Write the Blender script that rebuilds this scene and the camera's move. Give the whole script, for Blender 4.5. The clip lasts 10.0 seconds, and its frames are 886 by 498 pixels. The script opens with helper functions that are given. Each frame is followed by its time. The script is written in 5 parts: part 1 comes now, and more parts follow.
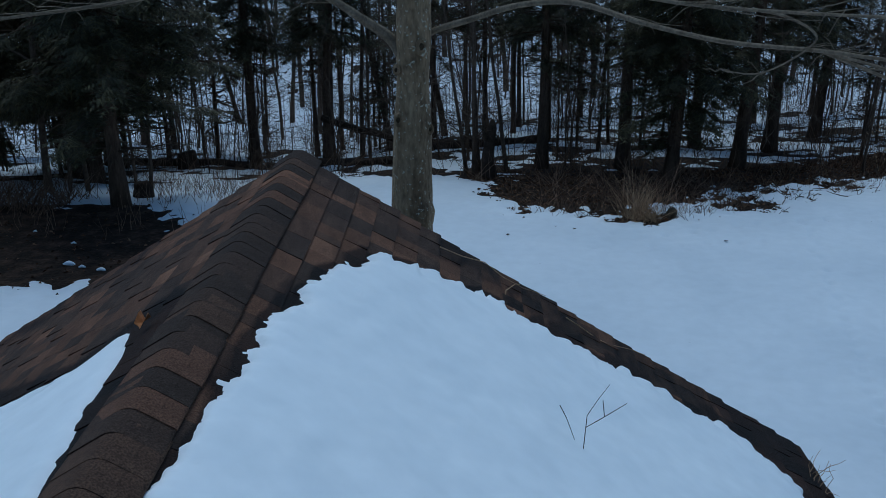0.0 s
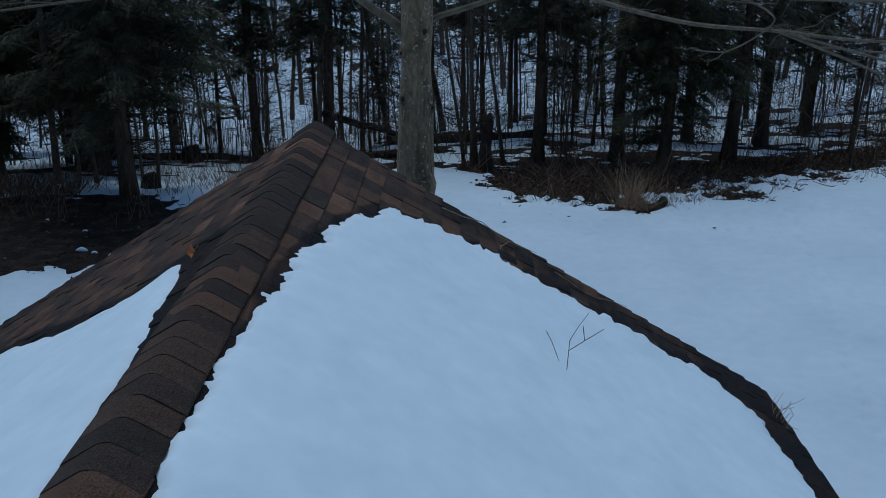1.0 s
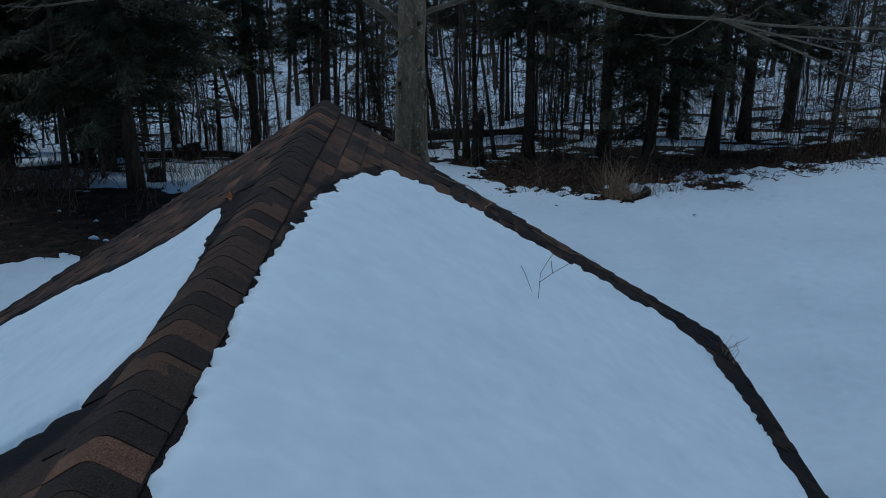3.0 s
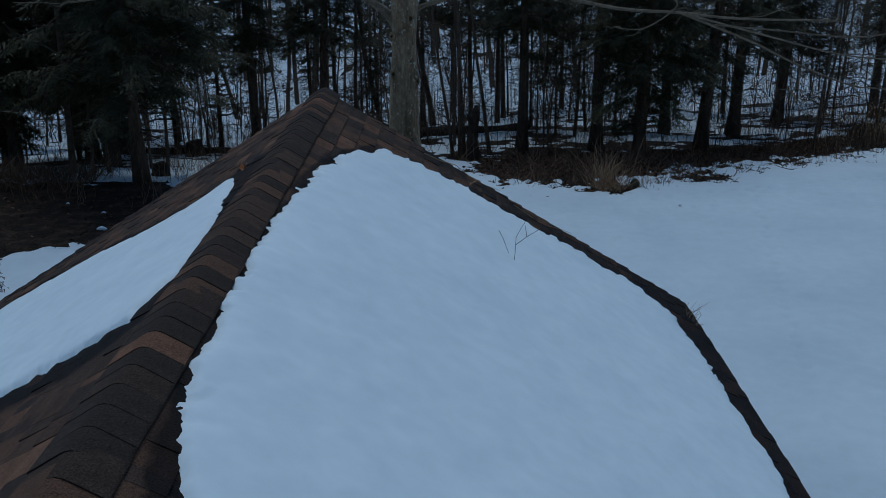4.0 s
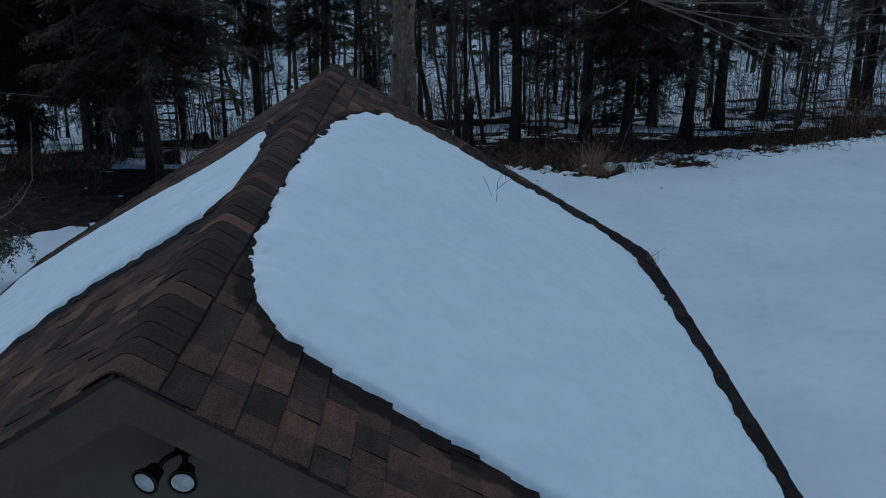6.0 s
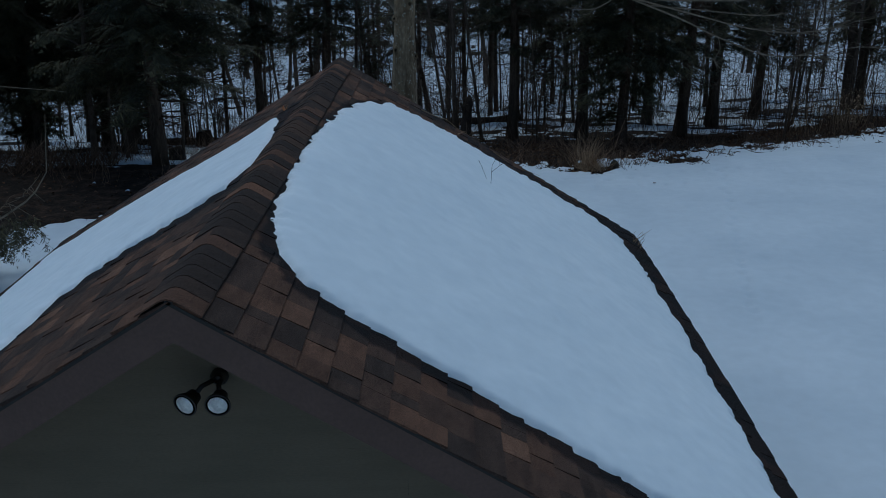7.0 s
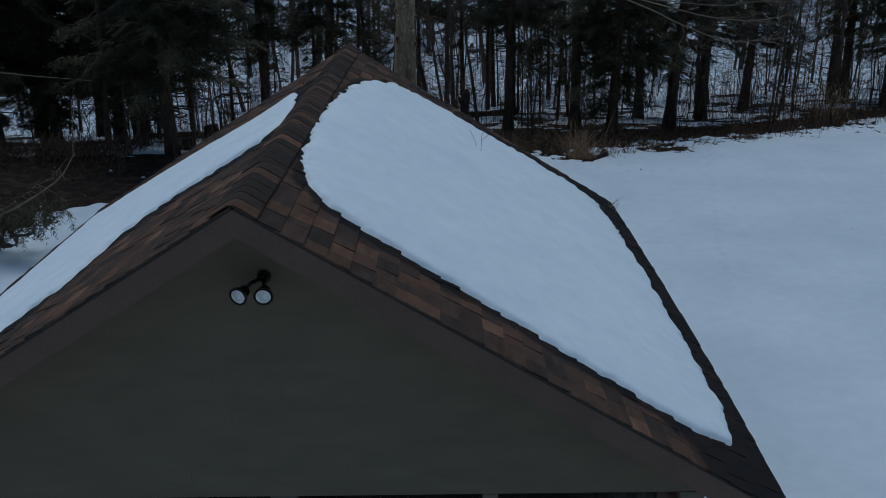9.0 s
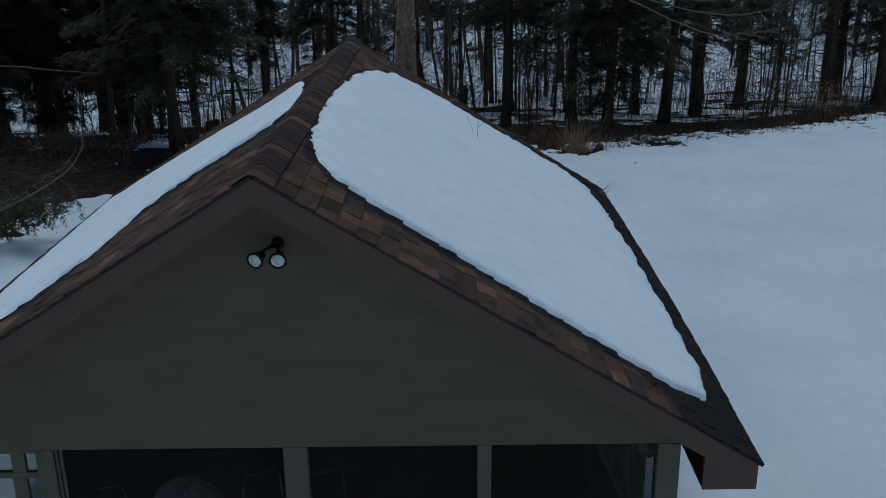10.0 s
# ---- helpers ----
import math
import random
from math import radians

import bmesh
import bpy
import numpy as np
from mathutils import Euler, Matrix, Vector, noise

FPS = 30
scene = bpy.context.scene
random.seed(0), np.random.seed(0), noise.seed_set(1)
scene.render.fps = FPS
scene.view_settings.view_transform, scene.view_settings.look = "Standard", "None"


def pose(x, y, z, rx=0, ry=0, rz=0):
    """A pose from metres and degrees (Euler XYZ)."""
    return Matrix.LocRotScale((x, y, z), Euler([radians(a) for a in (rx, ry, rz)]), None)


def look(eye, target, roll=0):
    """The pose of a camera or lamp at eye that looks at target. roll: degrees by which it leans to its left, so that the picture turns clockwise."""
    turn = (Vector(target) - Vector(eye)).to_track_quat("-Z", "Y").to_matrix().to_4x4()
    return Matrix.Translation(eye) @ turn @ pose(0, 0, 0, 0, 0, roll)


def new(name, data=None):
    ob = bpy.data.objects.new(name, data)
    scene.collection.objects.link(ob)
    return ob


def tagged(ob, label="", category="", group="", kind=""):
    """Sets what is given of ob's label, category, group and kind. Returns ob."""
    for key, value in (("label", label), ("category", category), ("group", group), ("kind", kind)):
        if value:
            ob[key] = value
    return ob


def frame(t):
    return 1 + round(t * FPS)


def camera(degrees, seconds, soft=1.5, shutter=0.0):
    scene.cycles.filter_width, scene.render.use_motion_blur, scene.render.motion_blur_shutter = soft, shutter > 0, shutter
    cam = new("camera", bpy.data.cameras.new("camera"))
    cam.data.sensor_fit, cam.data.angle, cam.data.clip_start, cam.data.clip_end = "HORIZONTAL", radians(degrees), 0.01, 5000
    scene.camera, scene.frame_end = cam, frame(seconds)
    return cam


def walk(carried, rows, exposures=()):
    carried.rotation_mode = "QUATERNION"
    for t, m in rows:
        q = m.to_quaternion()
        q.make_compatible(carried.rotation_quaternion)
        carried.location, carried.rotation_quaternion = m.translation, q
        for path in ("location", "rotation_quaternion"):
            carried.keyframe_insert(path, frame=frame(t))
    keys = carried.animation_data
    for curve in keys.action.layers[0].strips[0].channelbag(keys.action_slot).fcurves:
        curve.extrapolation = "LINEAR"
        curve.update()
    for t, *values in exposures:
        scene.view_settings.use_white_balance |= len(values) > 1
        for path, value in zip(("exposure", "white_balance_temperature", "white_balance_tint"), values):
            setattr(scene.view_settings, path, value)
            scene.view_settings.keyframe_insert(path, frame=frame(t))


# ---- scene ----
cam = camera(50.0, 10.0, soft=0.75)
PATH = [
    (0, (0.959, 1.181, 5.555), (0.928, 3.064, 4.881), -0.4),
    (0.5, (0.95, 0.941, 5.54), (0.921, 2.824, 4.867), -0.4),
    (1, (0.942, 0.455, 5.537), (0.916, 2.338, 4.863), -0.4),
    (1.5, (0.935, 0.044, 5.531), (0.912, 1.927, 4.859), -0.5),
    (2, (0.932, -0.168, 5.521), (0.913, 1.717, 4.852), -0.5),
    (2.5, (0.938, -0.293, 5.537), (0.922, 1.592, 4.869), -0.5),
    (4, (1.057, -1.377, 5.593), (1.044, 0.508, 4.926), -0.7),
    (4.5, (1.086, -1.64, 5.586), (1.074, 0.246, 4.922), -0.7),
    (5, (1.101, -2.006, 5.593), (1.09, -0.12, 4.928), -0.7),
    (5.5, (1.091, -2.429, 5.585), (1.082, -0.542, 4.92), -0.8),
    (7, (1.097, -3.464, 5.598), (1.091, -1.577, 4.937), -0.7),
    (7.5, (1.12, -3.782, 5.613), (1.113, -1.894, 4.954), -0.8),
    (8, (1.127, -4.097, 5.613), (1.12, -2.209, 4.954), -0.9),
    (8.5, (1.139, -4.458, 5.62), (1.133, -2.569, 4.961), -0.9),
    (9, (1.133, -4.83, 5.614), (1.127, -2.942, 4.954), -0.8),
    (9.5, (1.132, -5.206, 5.613), (1.126, -3.319, 4.951), -0.7),
    (10, (1.134, -5.423, 5.611), (1.131, -3.535, 4.949), -0.7),
]
walk(cam, [(t, look(eye, target, roll)) for t, eye, target, roll in PATH],
     exposures=[(0, -0.03, 5000, -8), (2, -0.27, 5020, -8), (4.5, -0.42, 5060, -8), (7.5, -0.44, 5200, -7), (10, -0.22, 5540, -6)])

# ---- light ----
world = bpy.data.worlds.new("dusk_sky")
scene.world = world
world.use_nodes = True
wn = world.node_tree
sky = wn.nodes.new("ShaderNodeTexSky")
sky.sky_type = "NISHITA"
sky.sun_disc = False
sky.sun_elevation, sky.sun_rotation = radians(73), radians(-15)
sky.air_density, sky.dust_density, sky.ozone_density = 1.0, 1.5, 1.5
wn.links.new(sky.outputs[0], wn.nodes["Background"].inputs[0])
wn.nodes["Background"].inputs[1].default_value = 0.09
sun = new("sun", bpy.data.lights.new("sun", "SUN"))
sun.data.energy, sun.data.angle, sun.data.color = 0.7, radians(30), (1.0, 0.94, 0.87)
sun.matrix_world = look((-3, 15, 38), (0, 4, 0))

# ---- materials ----


def material(name, stops, scale=8.0, rough=0.8, bump=0.2, bump_scale=60.0, random_from="", metal=0.0, stretch=(1, 1, 1),
             specks=None, constant=False, grain=0.45, wet=False, litter=False):
    """Noise-driven base colour over stops [(position, rgb)], fine bump, and optional specks (colour, scale, threshold)."""
    m = bpy.data.materials.new(name)
    m.use_nodes = True
    nt = m.node_tree
    n, ln = nt.nodes, nt.links
    bsdf = n["Principled BSDF"]
    bsdf.inputs["Roughness"].default_value = rough
    bsdf.inputs["Specular IOR Level"].default_value = 0.15 if rough > 0.8 else 0.4
    bsdf.inputs["Metallic"].default_value = metal
    tc = n.new("ShaderNodeTexCoord")
    mp = n.new("ShaderNodeMapping")
    mp.inputs["Scale"].default_value = stretch
    ln.new(tc.outputs["Object"], mp.inputs[0])
    big = n.new("ShaderNodeTexNoise")
    big.inputs["Scale"].default_value, big.inputs["Detail"].default_value = scale, 6.0
    ln.new(mp.outputs[0], big.inputs["Vector"])
    fine = n.new("ShaderNodeTexNoise")
    fine.inputs["Scale"].default_value, fine.inputs["Detail"].default_value = bump_scale, 4.0
    ln.new((tc if wet else mp).outputs["Object" if wet else 0], fine.inputs["Vector"])
    ramp = n.new("ShaderNodeValToRGB")
    ramp.color_ramp.interpolation = "CONSTANT" if constant else "LINEAR"
    els = ramp.color_ramp.elements
    while len(els) < len(stops):
        els.new(0.5)
    for e, (p, c) in zip(els, stops):
        e.position, e.color = p, (*c, 1)
    if random_from == "object":
        ln.new(n.new("ShaderNodeObjectInfo").outputs["Random"], ramp.inputs[0])
    elif random_from == "island":
        ln.new(n.new("ShaderNodeNewGeometry").outputs["Random Per Island"], ramp.inputs[0])
    else:
        ln.new(big.outputs["Fac"], ramp.inputs[0])
    mix = n.new("ShaderNodeMixRGB")
    mix.blend_type = "MULTIPLY"
    mix.inputs[0].default_value = 0.6
    ln.new(ramp.outputs[0], mix.inputs[1])
    vary = n.new("ShaderNodeMapRange")
    vary.inputs["From Min"].default_value, vary.inputs["From Max"].default_value = 0.3, 0.7
    vary.inputs["To Min"].default_value, vary.inputs["To Max"].default_value = 1 - grain, 1 + grain
    ln.new(fine.outputs["Fac"], vary.inputs[0])
    ln.new(vary.outputs[0], mix.inputs[2])
    out = mix.outputs[0]
    if random_from:
        mix2 = n.new("ShaderNodeMixRGB")
        mix2.blend_type, mix2.inputs[0].default_value = "MULTIPLY", 0.5
        vb = n.new("ShaderNodeMapRange")
        vb.inputs["From Min"].default_value, vb.inputs["From Max"].default_value = 0.3, 0.7
        vb.inputs["To Min"].default_value, vb.inputs["To Max"].default_value = 0.5, 1.5
        ln.new(big.outputs["Fac"], vb.inputs[0])
        ln.new(out, mix2.inputs[1])
        ln.new(vb.outputs[0], mix2.inputs[2])
        out = mix2.outputs[0]
    if specks:
        sp = n.new("ShaderNodeTexNoise")
        sp.inputs["Scale"].default_value, sp.inputs["Detail"].default_value = specks[1], 5.0
        ln.new(tc.outputs["Object"], sp.inputs["Vector"])
        st = n.new("ShaderNodeMapRange")
        st.inputs["From Min"].default_value, st.inputs["From Max"].default_value = specks[2], specks[2] + 0.04
        ln.new(sp.outputs["Fac"], st.inputs[0])
        mx = n.new("ShaderNodeMixRGB")
        ln.new(st.outputs[0], mx.inputs[0])
        ln.new(out, mx.inputs[1])
        mx.inputs[2].default_value = (*specks[0], 1)
        out = mx.outputs[0]
    if wet:
        at = n.new("ShaderNodeAttribute")
        at.attribute_name = "wet"
        edge = n.new("ShaderNodeMath")
        edge.operation = "MULTIPLY_ADD"
        edge.inputs[1].default_value, edge.inputs[2].default_value = 0.5, -0.25
        ln.new(big.outputs["Fac"], edge.inputs[0])
        tot = n.new("ShaderNodeMath")
        ln.new(at.outputs["Fac"], tot.inputs[0])
        ln.new(edge.outputs[0], tot.inputs[1])
        soak = n.new("ShaderNodeMapRange")
        soak.inputs["From Min"].default_value, soak.inputs["From Max"].default_value = 0.46, 0.60
        ln.new(tot.outputs[0], soak.inputs[0])
        dark = n.new("ShaderNodeMixRGB")
        dark.blend_type = "MULTIPLY"
        ln.new(soak.outputs[0], dark.inputs[0])
        ln.new(out, dark.inputs[1])
        dark.inputs[2].default_value = (0.22, 0.22, 0.24, 1)
        out = dark.outputs[0]
        gl = n.new("ShaderNodeMapRange")
        gl.inputs["To Min"].default_value, gl.inputs["To Max"].default_value = rough, 0.8
        ln.new(soak.outputs[0], gl.inputs[0])
        ln.new(gl.outputs[0], bsdf.inputs["Roughness"])
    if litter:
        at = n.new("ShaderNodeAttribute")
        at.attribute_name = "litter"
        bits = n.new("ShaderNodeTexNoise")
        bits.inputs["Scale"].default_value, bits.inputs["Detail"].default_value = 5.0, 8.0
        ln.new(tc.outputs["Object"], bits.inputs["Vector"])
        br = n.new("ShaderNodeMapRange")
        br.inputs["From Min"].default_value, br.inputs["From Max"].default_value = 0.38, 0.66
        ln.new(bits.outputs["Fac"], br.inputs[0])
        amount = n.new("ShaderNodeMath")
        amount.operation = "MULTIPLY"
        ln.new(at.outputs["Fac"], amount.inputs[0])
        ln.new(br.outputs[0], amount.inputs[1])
        warm_mix = n.new("ShaderNodeMixRGB")
        ln.new(amount.outputs[0], warm_mix.inputs[0])
        ln.new(out, warm_mix.inputs[1])
        # brown tint stands in for light bounced off trunks, besides real litter
        warm_mix.inputs[2].default_value = (0.56, 0.46, 0.37, 1)
        out = warm_mix.outputs[0]
    ln.new(out, bsdf.inputs["Base Color"])
    b = n.new("ShaderNodeBump")
    b.inputs["Strength"].default_value, b.inputs["Distance"].default_value = bump, 0.02
    ln.new(fine.outputs["Fac"], b.inputs["Height"])
    ln.new(b.outputs[0], bsdf.inputs["Normal"])
    return m


SHINGLE_STOPS = [(0.0, (0.056, 0.037, 0.028)), (0.22, (0.070, 0.044, 0.032)), (0.44, (0.088, 0.051, 0.035)),
                 (0.66, (0.108, 0.058, 0.037)), (0.84, (0.140, 0.073, 0.045)), (0.95, (0.185, 0.098, 0.060))]
M_SHINGLE = material("shingle", SHINGLE_STOPS, 16, 0.92, 0.5, 150, "object", constant=True, wet=True, grain=0.8, stretch=(1, 0.3, 1))
M_SHINGLES = material("shingles", SHINGLE_STOPS, 16, 0.92, 0.5, 150, "island", constant=True, wet=True, grain=0.8, stretch=(1, 0.3, 1))
M_CAP = material("ridge_cap", [(0.0, (0.050, 0.034, 0.026)), (0.34, (0.064, 0.041, 0.030)), (0.60, (0.088, 0.052, 0.035)),
                               (0.72, (0.125, 0.066, 0.042)), (0.88, (0.195, 0.098, 0.058))], 6, 0.92, 0.6, 150, "object", constant=True, wet=True, grain=0.85)
M_DECK = material("roof_deck", [(0.3, (0.0172, 0.0137, 0.0092)), (0.7, (0.0287, 0.0216, 0.0132))], 6)
M_SNOW = material("snow", [(0.3, (0.82, 0.84, 0.86)), (0.7, (0.88, 0.89, 0.90))], 2, 0.7, 0.10, 8, grain=0.04)
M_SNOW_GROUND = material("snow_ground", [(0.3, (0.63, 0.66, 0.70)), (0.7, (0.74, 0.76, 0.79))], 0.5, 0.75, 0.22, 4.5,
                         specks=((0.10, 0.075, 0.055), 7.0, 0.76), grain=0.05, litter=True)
M_FASCIA = material("fascia_paint", [(0.3, (0.112, 0.063, 0.043)), (0.7, (0.138, 0.078, 0.054))], 4, 0.6, 0.08, 60, grain=0.15)
M_SIDING = material("siding_paint", [(0.3, (0.1318, 0.1037, 0.0614)), (0.7, (0.1614, 0.125, 0.07577))], 2.5, 0.7, 0.1, 40, stretch=(1, 1, 4), grain=0.12)
M_TRIM = material("trim_paint", [(0.3, (0.13, 0.108, 0.0698)), (0.7, (0.1572, 0.1296, 0.08629))], 4, 0.65, 0.08, 50, grain=0.12)
M_METAL = material("dark_metal", [(0.3, (0.0138, 0.0108, 0.0073)), (0.7, (0.0253, 0.0196, 0.0132))], 20, 0.45, 0.05, 80)
# opaque bulb face; the reflector's bright glints are painted as pale mottling
M_BULB = material("bulb_face_glints", [(0.3, (0.55, 0.52, 0.47)), (0.5, (0.80, 0.77, 0.70)), (0.7, (0.95, 0.93, 0.88))], 16, 0.2, 0.15, 60, grain=0.15)
M_BARK = material("maple_bark", [(0.25, (0.130, 0.086, 0.050)), (0.5, (0.255, 0.177, 0.105)), (0.75, (0.370, 0.268, 0.165))], 6, 0.92, 1.0, 34,
                  stretch=(1, 1, 0.4), specks=((0.46, 0.41, 0.31), 36.0, 0.62), grain=0.6)
M_BRANCH = material("branch_bark", [(0.25, (0.1207, 0.092, 0.06336)), (0.75, (0.2415, 0.1898, 0.1366))], 10, 0.9, 0.4, 60)
M_CONIFER_BARK = material("conifer_bark", [(0.25, (0.044, 0.030, 0.021)), (0.75, (0.120, 0.080, 0.055))], 6, 0.95, 0.8, 30, stretch=(1, 1, 0.25))
M_ROT = material("rotten_wood", [(0.25, (0.020, 0.014, 0.010)), (0.75, (0.060, 0.042, 0.030))], 5, 0.95, 0.8, 30)
M_SAPLING = material("sapling_bark", [(0.25, (0.052, 0.036, 0.025)), (0.75, (0.132, 0.092, 0.066))], 4, 0.92, 0.4, 40)
M_NEEDLE = material("needles", [(0.0, (0.034, 0.029, 0.013)), (0.5, (0.054, 0.045, 0.019)), (0.85, (0.085, 0.070, 0.029)), (1.0, (0.125, 0.100, 0.042))], 1.5, 0.75, 0.0, 30, "island")
M_EARTH = material("leaf_litter", [(0.25, (0.009, 0.0065, 0.005)), (0.5, (0.023, 0.015, 0.010)), (0.75, (0.070, 0.041, 0.027))], 3.2, 0.95, 1.0, 14,
                   specks=((0.13, 0.085, 0.052), 12.0, 0.70), grain=0.7)
M_LITTER = material("fallen_leaves", [(0.0, (0.018, 0.010, 0.006)), (0.4, (0.050, 0.026, 0.014)), (0.75, (0.10, 0.052, 0.028)), (1.0, (0.20, 0.125, 0.075))], 6, 0.9, 0.0, 30, "island")
M_DRY = material("dry_grass", [(0.0, (0.1904, 0.112, 0.0616)), (0.5, (0.336, 0.2128, 0.1232)), (1.0, (0.4704, 0.3248, 0.1904))], 3, 0.9, 0.0, 30, "island")
M_BRUSH = material("brush", [(0.0, (0.050, 0.031, 0.021)), (0.5, (0.120, 0.071, 0.046)), (1.0, (0.260, 0.165, 0.106))], 3, 0.9, 0.0, 30, "island")
M_LEAF = material("dead_leaf", [(0.3, (0.2733, 0.1058, 0.03208)), (0.7, (0.4471, 0.1905, 0.06058))], 14, 0.8, 0.2, 60)
M_ROCK = material("rock", [(0.3, (0.0345, 0.0294, 0.0198)), (0.7, (0.069, 0.0588, 0.0396))], 6, 0.9, 0.6, 25)
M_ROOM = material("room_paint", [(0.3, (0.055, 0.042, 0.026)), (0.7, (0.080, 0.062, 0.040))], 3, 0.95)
M_FABRIC = material("pale_fabric", [(0.3, (0.4949, 0.5126, 0.5068)), (0.7, (0.7588, 0.7772, 0.7529))], 12, 0.9, 0.5, 40)


def glass(name):
    m = bpy.data.materials.new(name)
    m.use_nodes = True
    b = m.node_tree.nodes["Principled BSDF"]
    b.inputs["Base Color"].default_value = (0.9, 0.95, 0.93, 1)
    b.inputs["Roughness"].default_value = 0.02
    b.inputs["Transmission Weight"].default_value = 1.0
    b.inputs["IOR"].default_value = 1.45
    return m


M_GLASS = glass("window_glass")


def screen(name):
    """Fine dark insect mesh, also the door's added dimming sheet: lets part of the light through."""
    m = bpy.data.materials.new(name)
    m.use_nodes = True
    n, ln = m.node_tree.nodes, m.node_tree.links
    b = n["Principled BSDF"]
    b.inputs["Base Color"].default_value, b.inputs["Roughness"].default_value = (0.040, 0.033, 0.026, 1), 0.95
    b.inputs["Specular IOR Level"].default_value = 0.05
    tr, mx = n.new("ShaderNodeBsdfTransparent"), n.new("ShaderNodeMixShader")
    mx.inputs[0].default_value = 0.4
    ln.new(tr.outputs[0], mx.inputs[1])
    ln.new(b.outputs[0], mx.inputs[2])
    ln.new(mx.outputs[0], n["Material Output"].inputs["Surface"])
    return m


M_SCREEN = screen("insect_screen")

# ---- builders ----


class Geo:
    """Collects vertices and faces for one mesh."""

    def __init__(self):
        self.v, self.f = [], []

    def add(self, verts, faces):
        k = len(self.v)
        self.v.extend(verts)
        self.f.extend([tuple(i + k for i in f) for f in faces])

    def box(self, x0, x1, y0, y1, z0, z1):
        self.add([(x, y, z) for x in (x0, x1) for y in (y0, y1) for z in (z0, z1)],
                 [(0, 1, 3, 2), (4, 6, 7, 5), (0, 4, 5, 1), (2, 3, 7, 6), (0, 2, 6, 4), (1, 5, 7, 3)])

    def tube(self, pts, radii, sides=6, wobble=0.0, seed=0):
        pts = [Vector(p) for p in pts]
        verts, faces = [], []
        side = None
        for i, p in enumerate(pts):
            d = (pts[min(i + 1, len(pts) - 1)] - pts[max(i - 1, 0)]).normalized()
            if side is None:
                side = d.orthogonal().normalized()
            side = (side - d * side.dot(d)).normalized()
            up = d.cross(side)
            for k in range(sides):
                a = 2 * math.pi * k / sides
                r = radii[i]
                if wobble:
                    r *= 1 + wobble * noise.noise(Vector((3 * math.cos(a), 3 * math.sin(a), i * 0.35 + seed)))
                verts.append(tuple(p + side * (r * math.cos(a)) + up * (r * math.sin(a))))
        for i in range(len(pts) - 1):
            for k in range(sides):
                a, b = i * sides + k, i * sides + (k + 1) % sides
                faces.append((a, b, b + sides, a + sides))
        faces.append(tuple(range(sides))[::-1])
        faces.append(tuple((len(pts) - 1) * sides + k for k in range(sides)))
        self.add(verts, faces)

    def mesh(self, name, mat, smooth=False):
        me = bpy.data.meshes.new(name)
        me.from_pydata(self.v, [], self.f)
        if mat:
            me.materials.append(mat)
        if smooth:
            me.polygons.foreach_set("use_smooth", [True] * len(me.polygons))
        me.update()
        return me


def part(name, geo, mat, parent, label="", smooth=False):
    me = geo if isinstance(geo, bpy.types.Mesh) else geo.mesh(name, mat, smooth)
    ob = new(name, me)
    ob.parent = parent
    if label:
        ob["label"] = label
    return ob


def thing(name, label, category, group="", kind="", at=(0, 0, 0)):
    ob = new(name)
    ob.location = at
    return tagged(ob, label, category, group, kind)


def solid(name, geo, mat, label, category="", group="", kind="", smooth=False):
    return tagged(new(name, geo.mesh(name, mat, smooth)), label, category, group, kind)


def bevelled(geo, width=0.004):
    bm = bmesh.new()
    vs = [bm.verts.new(v) for v in geo.v]
    for f in geo.f:
        bm.faces.new([vs[i] for i in f])
    bm.normal_update()
    bmesh.ops.bevel(bm, geom=bm.edges[:], offset=width, segments=1, affect="EDGES")
    g = Geo()
    bm.verts.index_update()
    g.v = [tuple(v.co) for v in bm.verts]
    g.f = [tuple(v.index for v in f.verts) for f in bm.faces]
    bm.free()
    return g


def fbm(x, y, s=1.0, octaves=4, z=0.0):
    v, a = 0.0, 1.0
    for _ in range(octaves):
        v += a * noise.noise(Vector((x * s, y * s, z)))
        a, s = a * 0.5, s * 2.03
    return v


def step(a, b, x):
    t = min(1.0, max(0.0, (x - a) / (b - a)))
    return t * t * (3 - 2 * t)


# ---- ground ----


def ground_z(x, y):
    left = 1 - step(-4.5, 0.5, x)
    slope = 0.12 + 0.06 * left
    z = -0.55 - slope * min(max(0.0, y - 21.0), 28.0)
    z += 0.16 * max(0.0, y - 56.0) * step(50, 75, y)
    z += 0.10 * fbm(x, y, 0.16, 3) * step(19, 26, y + 4 * left)
    z += 0.35 * step(12, 20, x) * step(5, 24, y)
    return z


def oval(u, v, power):
    return (abs(u) ** power + abs(v) ** power) ** (1 / power)


